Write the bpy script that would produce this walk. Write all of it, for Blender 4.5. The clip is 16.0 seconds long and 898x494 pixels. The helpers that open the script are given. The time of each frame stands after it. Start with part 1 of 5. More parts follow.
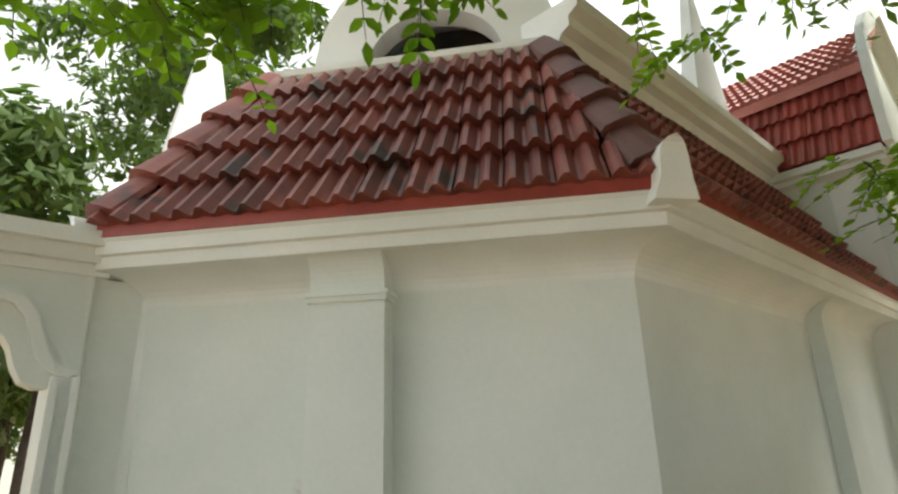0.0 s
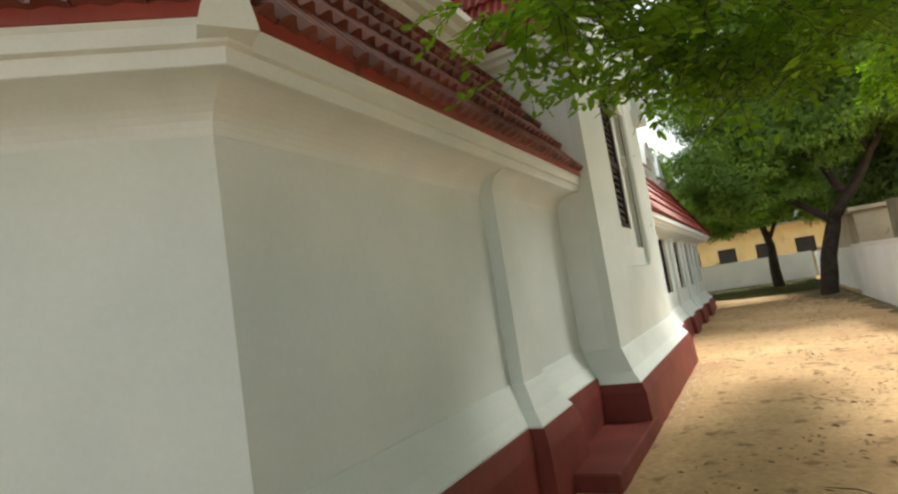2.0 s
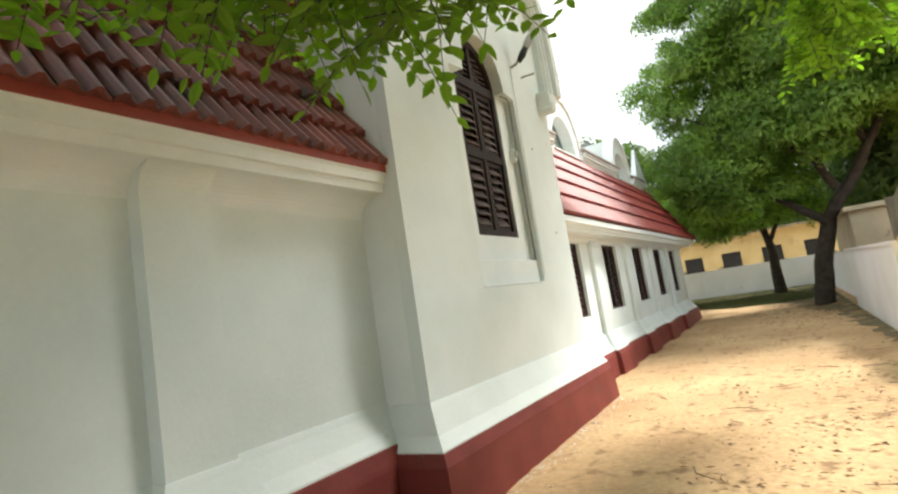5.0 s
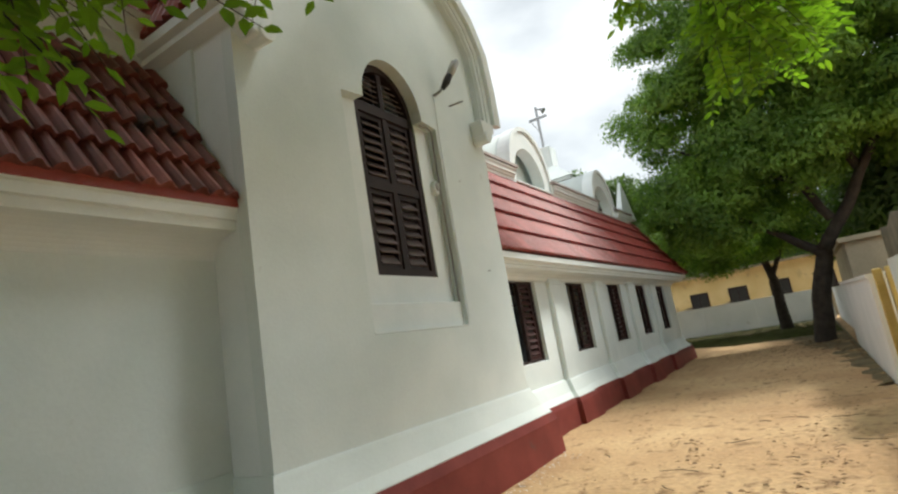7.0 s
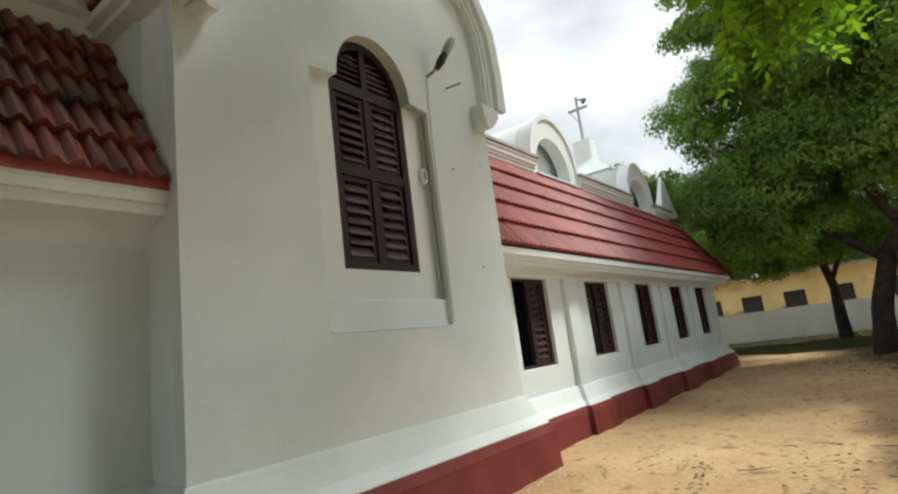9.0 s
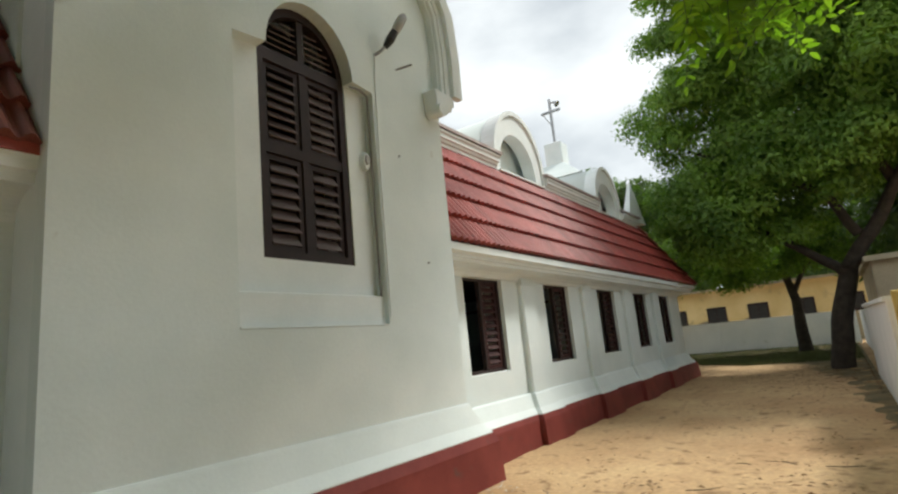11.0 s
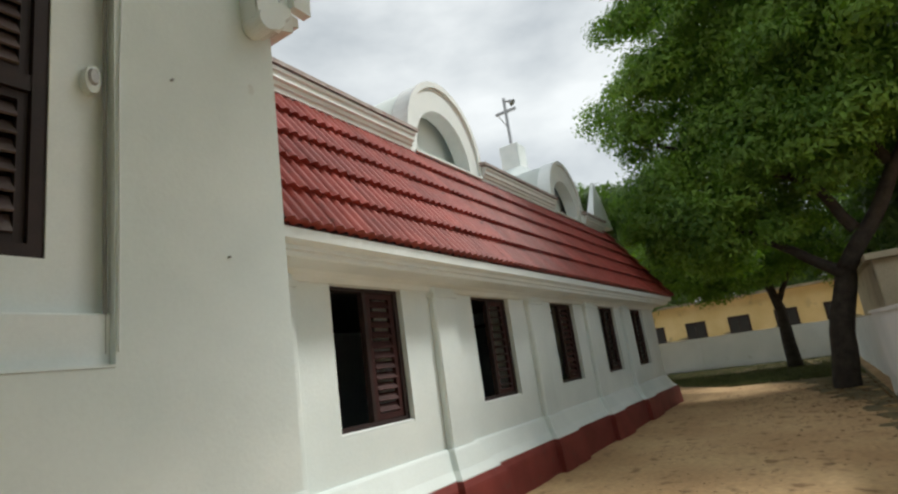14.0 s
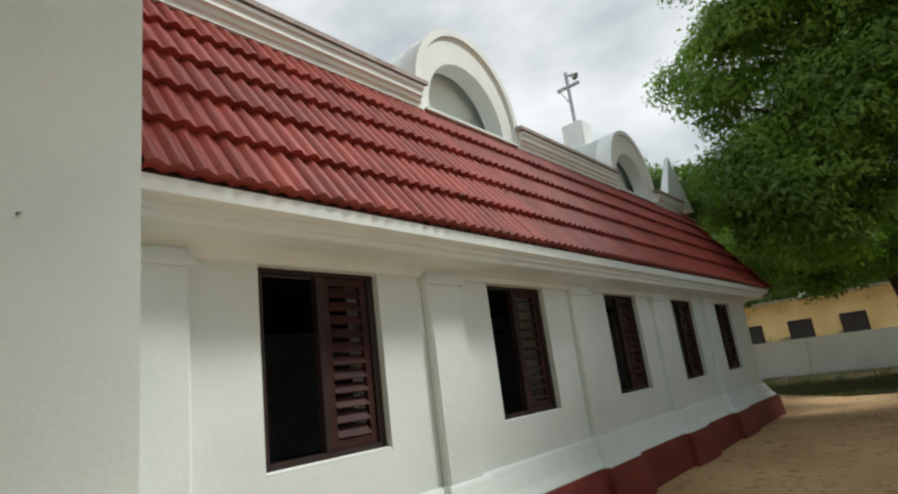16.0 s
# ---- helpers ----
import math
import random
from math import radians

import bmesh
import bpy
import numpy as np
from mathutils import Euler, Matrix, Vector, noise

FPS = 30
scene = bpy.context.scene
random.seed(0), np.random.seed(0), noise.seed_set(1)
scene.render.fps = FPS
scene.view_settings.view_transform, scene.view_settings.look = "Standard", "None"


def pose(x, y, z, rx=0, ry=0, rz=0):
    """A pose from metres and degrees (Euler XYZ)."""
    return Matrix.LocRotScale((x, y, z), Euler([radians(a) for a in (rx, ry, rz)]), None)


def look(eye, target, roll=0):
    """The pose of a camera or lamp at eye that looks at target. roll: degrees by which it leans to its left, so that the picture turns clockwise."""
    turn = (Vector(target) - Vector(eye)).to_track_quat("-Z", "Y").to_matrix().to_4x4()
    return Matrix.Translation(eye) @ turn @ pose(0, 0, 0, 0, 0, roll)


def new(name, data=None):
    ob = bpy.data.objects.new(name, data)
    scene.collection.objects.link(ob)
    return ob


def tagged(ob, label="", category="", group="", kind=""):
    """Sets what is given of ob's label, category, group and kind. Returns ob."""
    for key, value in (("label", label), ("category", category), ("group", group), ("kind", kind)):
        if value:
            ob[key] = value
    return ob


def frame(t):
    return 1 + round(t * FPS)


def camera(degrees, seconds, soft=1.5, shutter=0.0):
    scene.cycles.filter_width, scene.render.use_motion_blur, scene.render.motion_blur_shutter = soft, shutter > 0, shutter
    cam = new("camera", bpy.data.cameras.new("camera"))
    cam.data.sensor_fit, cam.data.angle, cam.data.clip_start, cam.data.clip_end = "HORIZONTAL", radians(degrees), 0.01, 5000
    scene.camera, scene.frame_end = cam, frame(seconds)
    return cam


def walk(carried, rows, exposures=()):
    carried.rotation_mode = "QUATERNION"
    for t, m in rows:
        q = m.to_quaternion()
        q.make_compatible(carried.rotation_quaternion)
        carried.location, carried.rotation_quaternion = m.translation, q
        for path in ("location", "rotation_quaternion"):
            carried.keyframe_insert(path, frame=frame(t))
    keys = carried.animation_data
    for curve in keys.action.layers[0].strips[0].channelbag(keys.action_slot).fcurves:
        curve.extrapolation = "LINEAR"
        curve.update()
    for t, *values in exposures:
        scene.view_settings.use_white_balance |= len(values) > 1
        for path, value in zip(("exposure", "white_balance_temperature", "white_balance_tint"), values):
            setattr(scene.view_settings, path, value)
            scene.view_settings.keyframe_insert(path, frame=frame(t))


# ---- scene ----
cam = camera(77.3, 16.0, 2.3)
PATH = [
    (0, (0.663, 0.635, 1.654), (1.946, 2.048, 2.252), -1.7),
    (0.5, (0.755, 0.594, 1.577), (2.129, 1.982, 2.009), -3.2),
    (1, (1.017, 0.589, 1.543), (2.6, 1.758, 1.901), -5.2),
    (1.5, (1.294, 0.427, 1.501), (2.996, 1.436, 1.792), -6.9),
    (2, (1.595, 0.204, 1.485), (3.347, 1.147, 1.692), -8.8),
    (2.5, (1.961, 0.0, 1.467), (3.753, 0.878, 1.591), -8.5),
    (3, (2.279, -0.261, 1.437), (4.069, 0.629, 1.499), -8.0),
    (3.5, (2.615, -0.473, 1.44), (4.371, 0.483, 1.514), -8.9),
    (4, (3.033, -0.643, 1.416), (4.778, 0.328, 1.533), -9.3),
    (4.5, (3.472, -0.83, 1.428), (5.19, 0.176, 1.618), -8.7),
    (5, (3.887, -0.895, 1.445), (5.6, 0.111, 1.674), -9.0),
    (5.2, (4.056, -0.927, 1.457), (5.789, 0.045, 1.686), -9.0),
    (7.3, (5.077, -1.603, 1.368), (6.717, -0.536, 1.782), -9.4),
    (7.5, (5.179, -1.629, 1.37), (6.782, -0.513, 1.797), -9.4),
    (8, (5.436, -1.695, 1.379), (7.035, -0.558, 1.767), -8.7),
    (10.5, (6.031, -1.87, 1.329), (7.595, -0.685, 1.718), -5.5),
    (11, (6.272, -1.785, 1.334), (7.904, -0.688, 1.701), -5.7),
    (11.5, (6.626, -1.708, 1.306), (8.261, -0.618, 1.679), -5.8),
    (12, (7.018, -1.602, 1.321), (8.651, -0.512, 1.705), -6.3),
    (12.5, (7.421, -1.496, 1.319), (9.067, -0.428, 1.704), -6.8),
    (13, (7.862, -1.476, 1.313), (9.512, -0.41, 1.693), -6.7),
    (13.5, (8.317, -1.387, 1.341), (9.99, -0.365, 1.738), -7.0),
    (14, (8.72, -1.31, 1.365), (10.385, -0.294, 1.808), -8.0),
    (14.5, (9.128, -1.255, 1.386), (10.748, -0.17, 1.831), -7.2),
    (15, (9.52, -1.157, 1.366), (11.123, -0.046, 1.807), -6.4),
    (15.5, (9.92, -1.095, 1.359), (11.465, 0.084, 1.83), -6.3),
    (16, (10.334, -1.056, 1.378), (11.827, 0.186, 1.854), -7.3),
]
LIGHT = [(0.0, 1.3, 7000, 9), (1.0, 1.25, 7100, 9), (2.5, 1.38, 7100, 9), (3.2, 1.6, 6950, 9), (3.6, 1.75, 6850, 9), (5.0, 1.6, 6750, 9), (7.3, 0.75, 6650, 8), (10.5, 0.65, 6650, 8), (13.5, 0.42, 6650, 8), (16.0, 0.35, 6650, 8)]
walk(cam, [(t, look(eye, target, roll)) for t, eye, target, roll in PATH], LIGHT)

# ---------------------------------------------------------------- sky and sun
SUN_EL, SUN_AZ = 52.0, 137.0
world = bpy.data.worlds.new("overcast_sky")
scene.world = world
world.use_nodes = True
wn, wl = world.node_tree.nodes, world.node_tree.links
wn.clear()
w_out = wn.new("ShaderNodeOutputWorld")
w_bg = wn.new("ShaderNodeBackground")
w_sky = wn.new("ShaderNodeTexSky")
w_sky.sky_type = "NISHITA"
w_sky.sun_disc = False
w_sky.sun_elevation, w_sky.sun_rotation = radians(SUN_EL), radians(SUN_AZ)
w_gain = wn.new("ShaderNodeVectorMath")
w_gain.operation = "SCALE"
w_gain.inputs["Scale"].default_value = 0.10
w_tc = wn.new("ShaderNodeTexCoord")
w_map = wn.new("ShaderNodeMapping")
w_map.inputs["Scale"].default_value = (1.0, 1.0, 2.2)
w_noise = wn.new("ShaderNodeTexNoise")
w_noise.inputs["Scale"].default_value = 2.6
w_noise.inputs["Detail"].default_value = 7.0
w_noise.inputs["Roughness"].default_value = 0.5
w_ramp = wn.new("ShaderNodeValToRGB")
w_ramp.color_ramp.elements[0].position = 0.36
w_ramp.color_ramp.elements[0].color = (0.445, 0.485, 0.52, 1)
w_ramp.color_ramp.elements[1].position = 0.62
w_ramp.color_ramp.elements[1].color = (0.80, 0.835, 0.855, 1)
w_mix = wn.new("ShaderNodeMixRGB")
w_mix.inputs["Fac"].default_value = 0.9
wl.new(w_sky.outputs["Color"], w_gain.inputs[0])
wl.new(w_tc.outputs["Generated"], w_map.inputs["Vector"])
wl.new(w_map.outputs["Vector"], w_noise.inputs["Vector"])
wl.new(w_noise.outputs["Fac"], w_ramp.inputs["Fac"])
wl.new(w_gain.outputs["Vector"], w_mix.inputs["Color1"])
wl.new(w_ramp.outputs["Color"], w_mix.inputs["Color2"])
wl.new(w_mix.outputs["Color"], w_bg.inputs["Color"])
w_bg.inputs["Strength"].default_value = 0.96
wl.new(w_bg.outputs["Background"], w_out.inputs["Surface"])

sun_data = bpy.data.lights.new("sun", "SUN")
sun_data.energy, sun_data.angle, sun_data.color = 2.4, radians(11), (1.0, 0.985, 0.955)
sun = new("sun", sun_data)
_az, _el = radians(SUN_AZ), radians(SUN_EL)
sun.matrix_world = look((0, 0, 30), (0 - math.sin(_az) * math.cos(_el), 0 - math.cos(_az) * math.cos(_el), 30 - math.sin(_el)))

# ---------------------------------------------------------------- materials


def material(name, c1, c2, rough=0.8, scale=3.0, grain=60.0, bump=0.15, dist=0.01, metal=0.0, spots=None, per_object=0.0, per_island=0.0, spec=0.5, grain_amt=0.25):
    """Two colours mixed by coarse noise, a fine grain over it, and relief from the grain."""
    m = bpy.data.materials.new(name)
    m.use_nodes = True
    n, l = m.node_tree.nodes, m.node_tree.links
    b = n["Principled BSDF"]
    b.inputs["Roughness"].default_value, b.inputs["Metallic"].default_value = rough, metal
    b.inputs["Specular IOR Level"].default_value = spec
    tc = n.new("ShaderNodeNewGeometry")
    coarse = n.new("ShaderNodeTexNoise")
    coarse.inputs["Scale"].default_value, coarse.inputs["Detail"].default_value = scale, 6.0
    l.new(tc.outputs["Position"], coarse.inputs["Vector"])
    ramp = n.new("ShaderNodeValToRGB")
    ramp.color_ramp.elements[0].position, ramp.color_ramp.elements[1].position = 0.35, 0.68
    ramp.color_ramp.elements[0].color, ramp.color_ramp.elements[1].color = (*c1, 1), (*c2, 1)
    l.new(coarse.outputs["Fac"], ramp.inputs["Fac"])
    fine = n.new("ShaderNodeTexNoise")
    fine.inputs["Scale"].default_value, fine.inputs["Detail"].default_value = grain, 4.0
    l.new(tc.outputs["Position"], fine.inputs["Vector"])
    mul = n.new("ShaderNodeMath")
    mul.operation = "MULTIPLY_ADD"
    mul.inputs[1].default_value, mul.inputs[2].default_value = 2 * grain_amt, 1 - grain_amt
    l.new(fine.outputs["Fac"], mul.inputs[0])
    val = mul.outputs[0]
    for amount, source in ((per_object, "object"), (per_island, "island")):
        if amount:
            if source == "object":
                rnd = n.new("ShaderNodeObjectInfo").outputs["Random"]
            else:
                rnd = tc.outputs["Random Per Island"]
            ma = n.new("ShaderNodeMath")
            ma.operation = "MULTIPLY_ADD"
            ma.inputs[1].default_value, ma.inputs[2].default_value = 2 * amount, 1 - amount
            l.new(rnd, ma.inputs[0])
            mm = n.new("ShaderNodeMath")
            mm.operation = "MULTIPLY"
            l.new(val, mm.inputs[0])
            l.new(ma.outputs[0], mm.inputs[1])
            val = mm.outputs[0]
    sc = n.new("ShaderNodeVectorMath")
    sc.operation = "SCALE"
    l.new(ramp.outputs["Color"], sc.inputs[0])
    l.new(val, sc.inputs["Scale"])
    colour = sc.outputs["Vector"]
    if spots:
        # spots: colour, noise scale, threshold
        sn = n.new("ShaderNodeTexNoise")
        sn.inputs["Scale"].default_value, sn.inputs["Detail"].default_value = spots[1], 8.0
        l.new(tc.outputs["Position"], sn.inputs["Vector"])
        sr = n.new("ShaderNodeValToRGB")
        sr.color_ramp.elements[0].position, sr.color_ramp.elements[1].position = spots[2], min(1.0, spots[2] + 0.09)
        sr.color_ramp.elements[0].color, sr.color_ramp.elements[1].color = (0, 0, 0, 1), (1, 1, 1, 1)
        l.new(sn.outputs["Fac"], sr.inputs["Fac"])
        mx = n.new("ShaderNodeMixRGB")
        mx.inputs["Color2"].default_value = (*spots[0], 1)
        l.new(sr.outputs["Color"], mx.inputs["Fac"])
        l.new(colour, mx.inputs["Color1"])
        colour = mx.outputs["Color"]
    l.new(colour, b.inputs["Base Color"])
    if bump:
        bp = n.new("ShaderNodeBump")
        bp.inputs["Strength"].default_value, bp.inputs["Distance"].default_value = bump, dist
        add = n.new("ShaderNodeMath")
        add.operation = "MULTIPLY_ADD"
        add.inputs[1].default_value = 0.35
        l.new(fine.outputs["Fac"], add.inputs[0])
        l.new(coarse.outputs["Fac"], add.inputs[2])
        l.new(add.outputs[0], bp.inputs["Height"])
        l.new(bp.outputs["Normal"], b.inputs["Normal"])
    return m


WHITE = material("white_lime_plaster", (0.665, 0.735, 0.722), (0.75, 0.81, 0.792), 0.75, 1.3, 35, 0.35, 0.012, grain_amt=0.04, spots=((0.55, 0.555, 0.52), 5.0, 0.72))
WHITE_TRIM = material("white_painted_trim", (0.725, 0.78, 0.775), (0.795, 0.84, 0.83), 0.6, 2.5, 60, 0.2, 0.006, grain_amt=0.05)
RED_PLINTH = material("red_oxide_paint", (0.155, 0.028, 0.024), (0.215, 0.044, 0.036), 0.6, 2.2, 45, 0.25, 0.01, grain_amt=0.14, spots=((0.13, 0.05, 0.042), 6.0, 0.63), spec=0.3)
WASH = material("fresh_white_wash", (0.78, 0.80, 0.79), (0.86, 0.87, 0.86), 0.85, 1.1, 25, 0.3, 0.012, grain_amt=0.06, spots=((0.62, 0.62, 0.58), 1.6, 0.66))
VERGE = material("dark_verge_soil", (0.095, 0.080, 0.040), (0.22, 0.165, 0.080), 0.95, 1.5, 22, 0.9, 0.04, grain_amt=0.4, spots=((0.36, 0.235, 0.10), 2.4, 0.56))
TILE = material("red_clay_tile", (0.23, 0.036, 0.028), (0.33, 0.058, 0.043), 0.5, 3.0, 40, 0.3, 0.006, per_object=0.16, grain_amt=0.15, spots=((0.13, 0.035, 0.03), 7.0, 0.64))
TILE_OLD = material("aged_clay_tile", (0.16, 0.042, 0.034), (0.27, 0.078, 0.060), 0.55, 2.2, 40, 0.3, 0.006, per_object=0.2, grain_amt=0.2, spots=((0.055, 0.035, 0.032), 2.6, 0.58))
TILE_SIDE = material("soot_stained_clay_tile", (0.155, 0.044, 0.035), (0.265, 0.082, 0.062), 0.5, 1.8, 40, 0.3, 0.006, per_object=0.2, grain_amt=0.2, spots=((0.05, 0.033, 0.030), 2.6, 0.6))
TILE_PALE = material("lichen_grey_clay_tile", (0.36, 0.30, 0.275), (0.52, 0.47, 0.44), 0.9, 5.0, 40, 0.4, 0.008, per_object=0.14, grain_amt=0.2, spots=((0.26, 0.12, 0.10), 6.0, 0.58))
# paler red tile: the sky's gloss on the upper slope is put into its colour
TILE_SHEEN = material("sky_sheen_clay_tile", (0.36, 0.115, 0.092), (0.47, 0.18, 0.15), 0.55, 3.0, 40, 0.3, 0.006, per_object=0.12, grain_amt=0.15)
TILE_SOOT = material("sooty_hip_tile", (0.080, 0.032, 0.028), (0.150, 0.055, 0.044), 0.6, 2.2, 40, 0.3, 0.006, per_object=0.15, grain_amt=0.2)
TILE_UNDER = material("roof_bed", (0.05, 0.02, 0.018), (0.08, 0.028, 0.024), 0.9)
WOOD = material("dark_brown_painted_wood", (0.022, 0.013, 0.012), (0.036, 0.020, 0.018), 0.55, 6.0, 70, 0.3, 0.004, grain_amt=0.2, spec=0.3)
SLAT = material("faded_louvre_wood", (0.075, 0.052, 0.050), (0.115, 0.082, 0.078), 0.5, 6.0, 70, 0.3, 0.004, per_object=0.15, grain_amt=0.2)
SHUTTER = material("maroon_shutter_wood", (0.036, 0.014, 0.013), (0.056, 0.021, 0.019), 0.62, 6.0, 70, 0.3, 0.004, grain_amt=0.2, spec=0.2)
SAND = material("sandy_earth", (0.42, 0.262, 0.13), (0.54, 0.37, 0.195), 0.95, 0.7, 16, 0.9, 0.05, grain_amt=0.34, spots=((0.27, 0.165, 0.08), 4.2, 0.585))
BARK = material("dark_bark", (0.030, 0.024, 0.019), (0.060, 0.048, 0.038), 0.95, 5.0, 30, 0.9, 0.04, grain_amt=0.4)
# darkened colour that stands for the gloom indoors
INNER_SHADE = material("inner_shade", (0.12, 0.115, 0.105), (0.17, 0.165, 0.15), 0.9)
YELLOW = material("yellow_wash", (0.58, 0.44, 0.20), (0.70, 0.56, 0.29), 0.9, 0.8, 20, 0.3, 0.02, grain_amt=0.1, spots=((0.42, 0.33, 0.18), 1.2, 0.6))
YELLOW_PALE = material("cream_plaster", (0.42, 0.37, 0.27), (0.55, 0.49, 0.36), 0.9, 1.2, 20, 0.3, 0.02, grain_amt=0.15, spots=((0.28, 0.25, 0.19), 2.0, 0.6))
GREY_STAIN = material("stained_grey_plaster", (0.20, 0.18, 0.13), (0.36, 0.31, 0.21), 0.95, 1.6, 18, 0.4, 0.02, grain_amt=0.3)
METAL = material("galvanised_metal", (0.30, 0.31, 0.32), (0.40, 0.41, 0.42), 0.45, 8, 60, 0.1, 0.002, metal=0.7)
BLACK = material("black_plastic_and_shade", (0.012, 0.012, 0.013), (0.02, 0.02, 0.02), 0.4)
GLASS = material("clear_lamp_cover", (0.45, 0.46, 0.47), (0.5, 0.5, 0.5), 0.12)
REVEAL_SHADE = material("grey_reveal_shade", (0.22, 0.22, 0.21), (0.28, 0.28, 0.27), 0.6)
YPOST = material("yellow_painted_post", (0.55, 0.38, 0.10), (0.66, 0.48, 0.16), 0.6, 4, 40, 0.2, 0.01, grain_amt=0.15)
LITTER = material("dry_leaf", (0.15, 0.085, 0.04), (0.29, 0.18, 0.09), 0.9, 4, 40, 0.1, 0.002, per_island=0.5)
GRASS = material("short_grass", (0.075, 0.10, 0.030), (0.14, 0.15, 0.05), 0.9, 2, 30, 0.1, 0.01, per_island=0.35)


def leaf_material(name, c1, c2, trans):
    m = bpy.data.materials.new(name)
    m.use_nodes = True
    n, l = m.node_tree.nodes, m.node_tree.links
    b = n["Principled BSDF"]
    b.inputs["Roughness"].default_value = 0.55
    b.inputs["Specular IOR Level"].default_value = 0.3
    geo = n.new("ShaderNodeNewGeometry")
    ramp = n.new("ShaderNodeValToRGB")
    ramp.color_ramp.elements[0].color, ramp.color_ramp.elements[1].color = (*c1, 1), (*c2, 1)
    drift = n.new("ShaderNodeTexNoise")
    drift.inputs["Scale"].default_value, drift.inputs["Detail"].default_value = 0.75, 4.0
    l.new(geo.outputs["Position"], drift.inputs["Vector"])
    wide = n.new("ShaderNodeMapRange")
    wide.inputs["From Min"].default_value, wide.inputs["From Max"].default_value = 0.35, 0.68
    l.new(drift.outputs["Fac"], wide.inputs["Value"])
    blend = n.new("ShaderNodeMath")
    blend.operation = "MULTIPLY_ADD"
    blend.inputs[1].default_value = 0.45
    half = n.new("ShaderNodeMath")
    half.operation = "MULTIPLY"
    half.inputs[1].default_value = 0.6
    l.new(wide.outputs["Result"], half.inputs[0])
    l.new(geo.outputs["Random Per Island"], blend.inputs[0])
    l.new(half.outputs[0], blend.inputs[2])
    l.new(blend.outputs[0], ramp.inputs["Fac"])
    l.new(ramp.outputs["Color"], b.inputs["Base Color"])
    tr = n.new("ShaderNodeBsdfTranslucent")
    hs = n.new("ShaderNodeMixRGB")
    hs.blend_type, hs.inputs["Fac"].default_value = "MULTIPLY", 1.0
    hs.inputs["Color2"].default_value = (1.6, 1.9, 0.6, 1)
    l.new(ramp.outputs["Color"], hs.inputs["Color1"])
    l.new(hs.outputs["Color"], tr.inputs["Color"])
    mix = n.new("ShaderNodeMixShader")
    mix.inputs["Fac"].default_value = trans
    l.new(b.outputs["BSDF"], mix.inputs[1])
    l.new(tr.outputs["BSDF"], mix.inputs[2])
    l.new(mix.outputs["Shader"], n["Material Output"].inputs["Surface"])
    return m


LEAF = leaf_material("tree_leaf", (0.034, 0.092, 0.016), (0.215, 0.345, 0.060), 0.30)
LEAF_NEAR = leaf_material("young_leaf", (0.072, 0.150, 0.016), (0.20, 0.30, 0.040), 0.6)
LEAF_FAR = leaf_material("far_leaf", (0.055, 0.10, 0.035), (0.12, 0.18, 0.065), 0.35)

# ---------------------------------------------------------------- helpers of this scene
from mathutils.geometry import tessellate_polygon


def finish(bm, name, mat, smooth=False):
    me = bpy.data.meshes.new(name)
    bmesh.ops.recalc_face_normals(bm, faces=bm.faces)
    bm.to_mesh(me)
    bm.free()
    me.materials.append(mat)
    if smooth:
        for p in me.polygons:
            p.use_smooth = True
    return me


def part(name, bm, mat, parent=None, label="", smooth=False):
    ob = new(name, finish(bm, name, mat, smooth))
    if parent:
        ob.parent = parent
    if label:
        tagged(ob, label)
    return ob


def structure(name, bm, mat, label, category, smooth=False):
    return tagged(part(name, bm, mat, None, "", smooth), label, category, "", "structure")


def thing(name, label, category, at=(0, 0, 0), group="", kind=""):
    ob = new(name)
    ob.empty_display_size = 0.1
    ob.location = at
    return tagged(ob, label, category, group, kind)


def raw_box(bm, x0, x1, y0, y1, z0, z1):
    v = [bm.verts.new((x, y, z)) for z in (z0, z1) for x, y in ((x0, y0), (x1, y0), (x1, y1), (x0, y1))]
    for f in ((0, 3, 2, 1), (4, 5, 6, 7), (0, 1, 5, 4), (1, 2, 6, 5), (2, 3, 7, 6), (3, 0, 4, 7)):
        bm.faces.new([v[i] for i in f])
    return v


def bevel(bm, w=0.006, seg=1):
    bmesh.ops.bevel(bm, geom=[e for e in bm.edges], offset=w, segments=seg, affect="EDGES", profile=0.5)


def box(x0, x1, y0, y1, z0, z1, bev=0.005):
    bm = bmesh.new()
    raw_box(bm, x0, x1, y0, y1, z0, z1)
    if bev:
        bevel(bm, bev)
    return bm


def plate(bm, outer, holes, place):
    """A slab with holes: outlines in (u, v); place(u, v, d) gives the world point, d is 0 at the front and 1 at the back."""
    rings = [outer, *holes]
    flat = [p for r in rings for p in r]
    front = [bm.verts.new(place(u, v, 0)) for u, v in flat]
    back = [bm.verts.new(place(u, v, 1)) for u, v in flat]
    for a, b, c in tessellate_polygon([[Vector((u, v, 0)) for u, v in r] for r in rings]):
        for vs in ((front[a], front[b], front[c]), (back[c], back[b], back[a])):
            try:
                bm.faces.new(vs)
            except ValueError:
                pass
    k = 0
    for r in rings:
        for i in range(len(r)):
            a, b = k + i, k + (i + 1) % len(r)
            bm.faces.new((front[a], front[b], back[b], back[a]))
        k += len(r)
    return bm


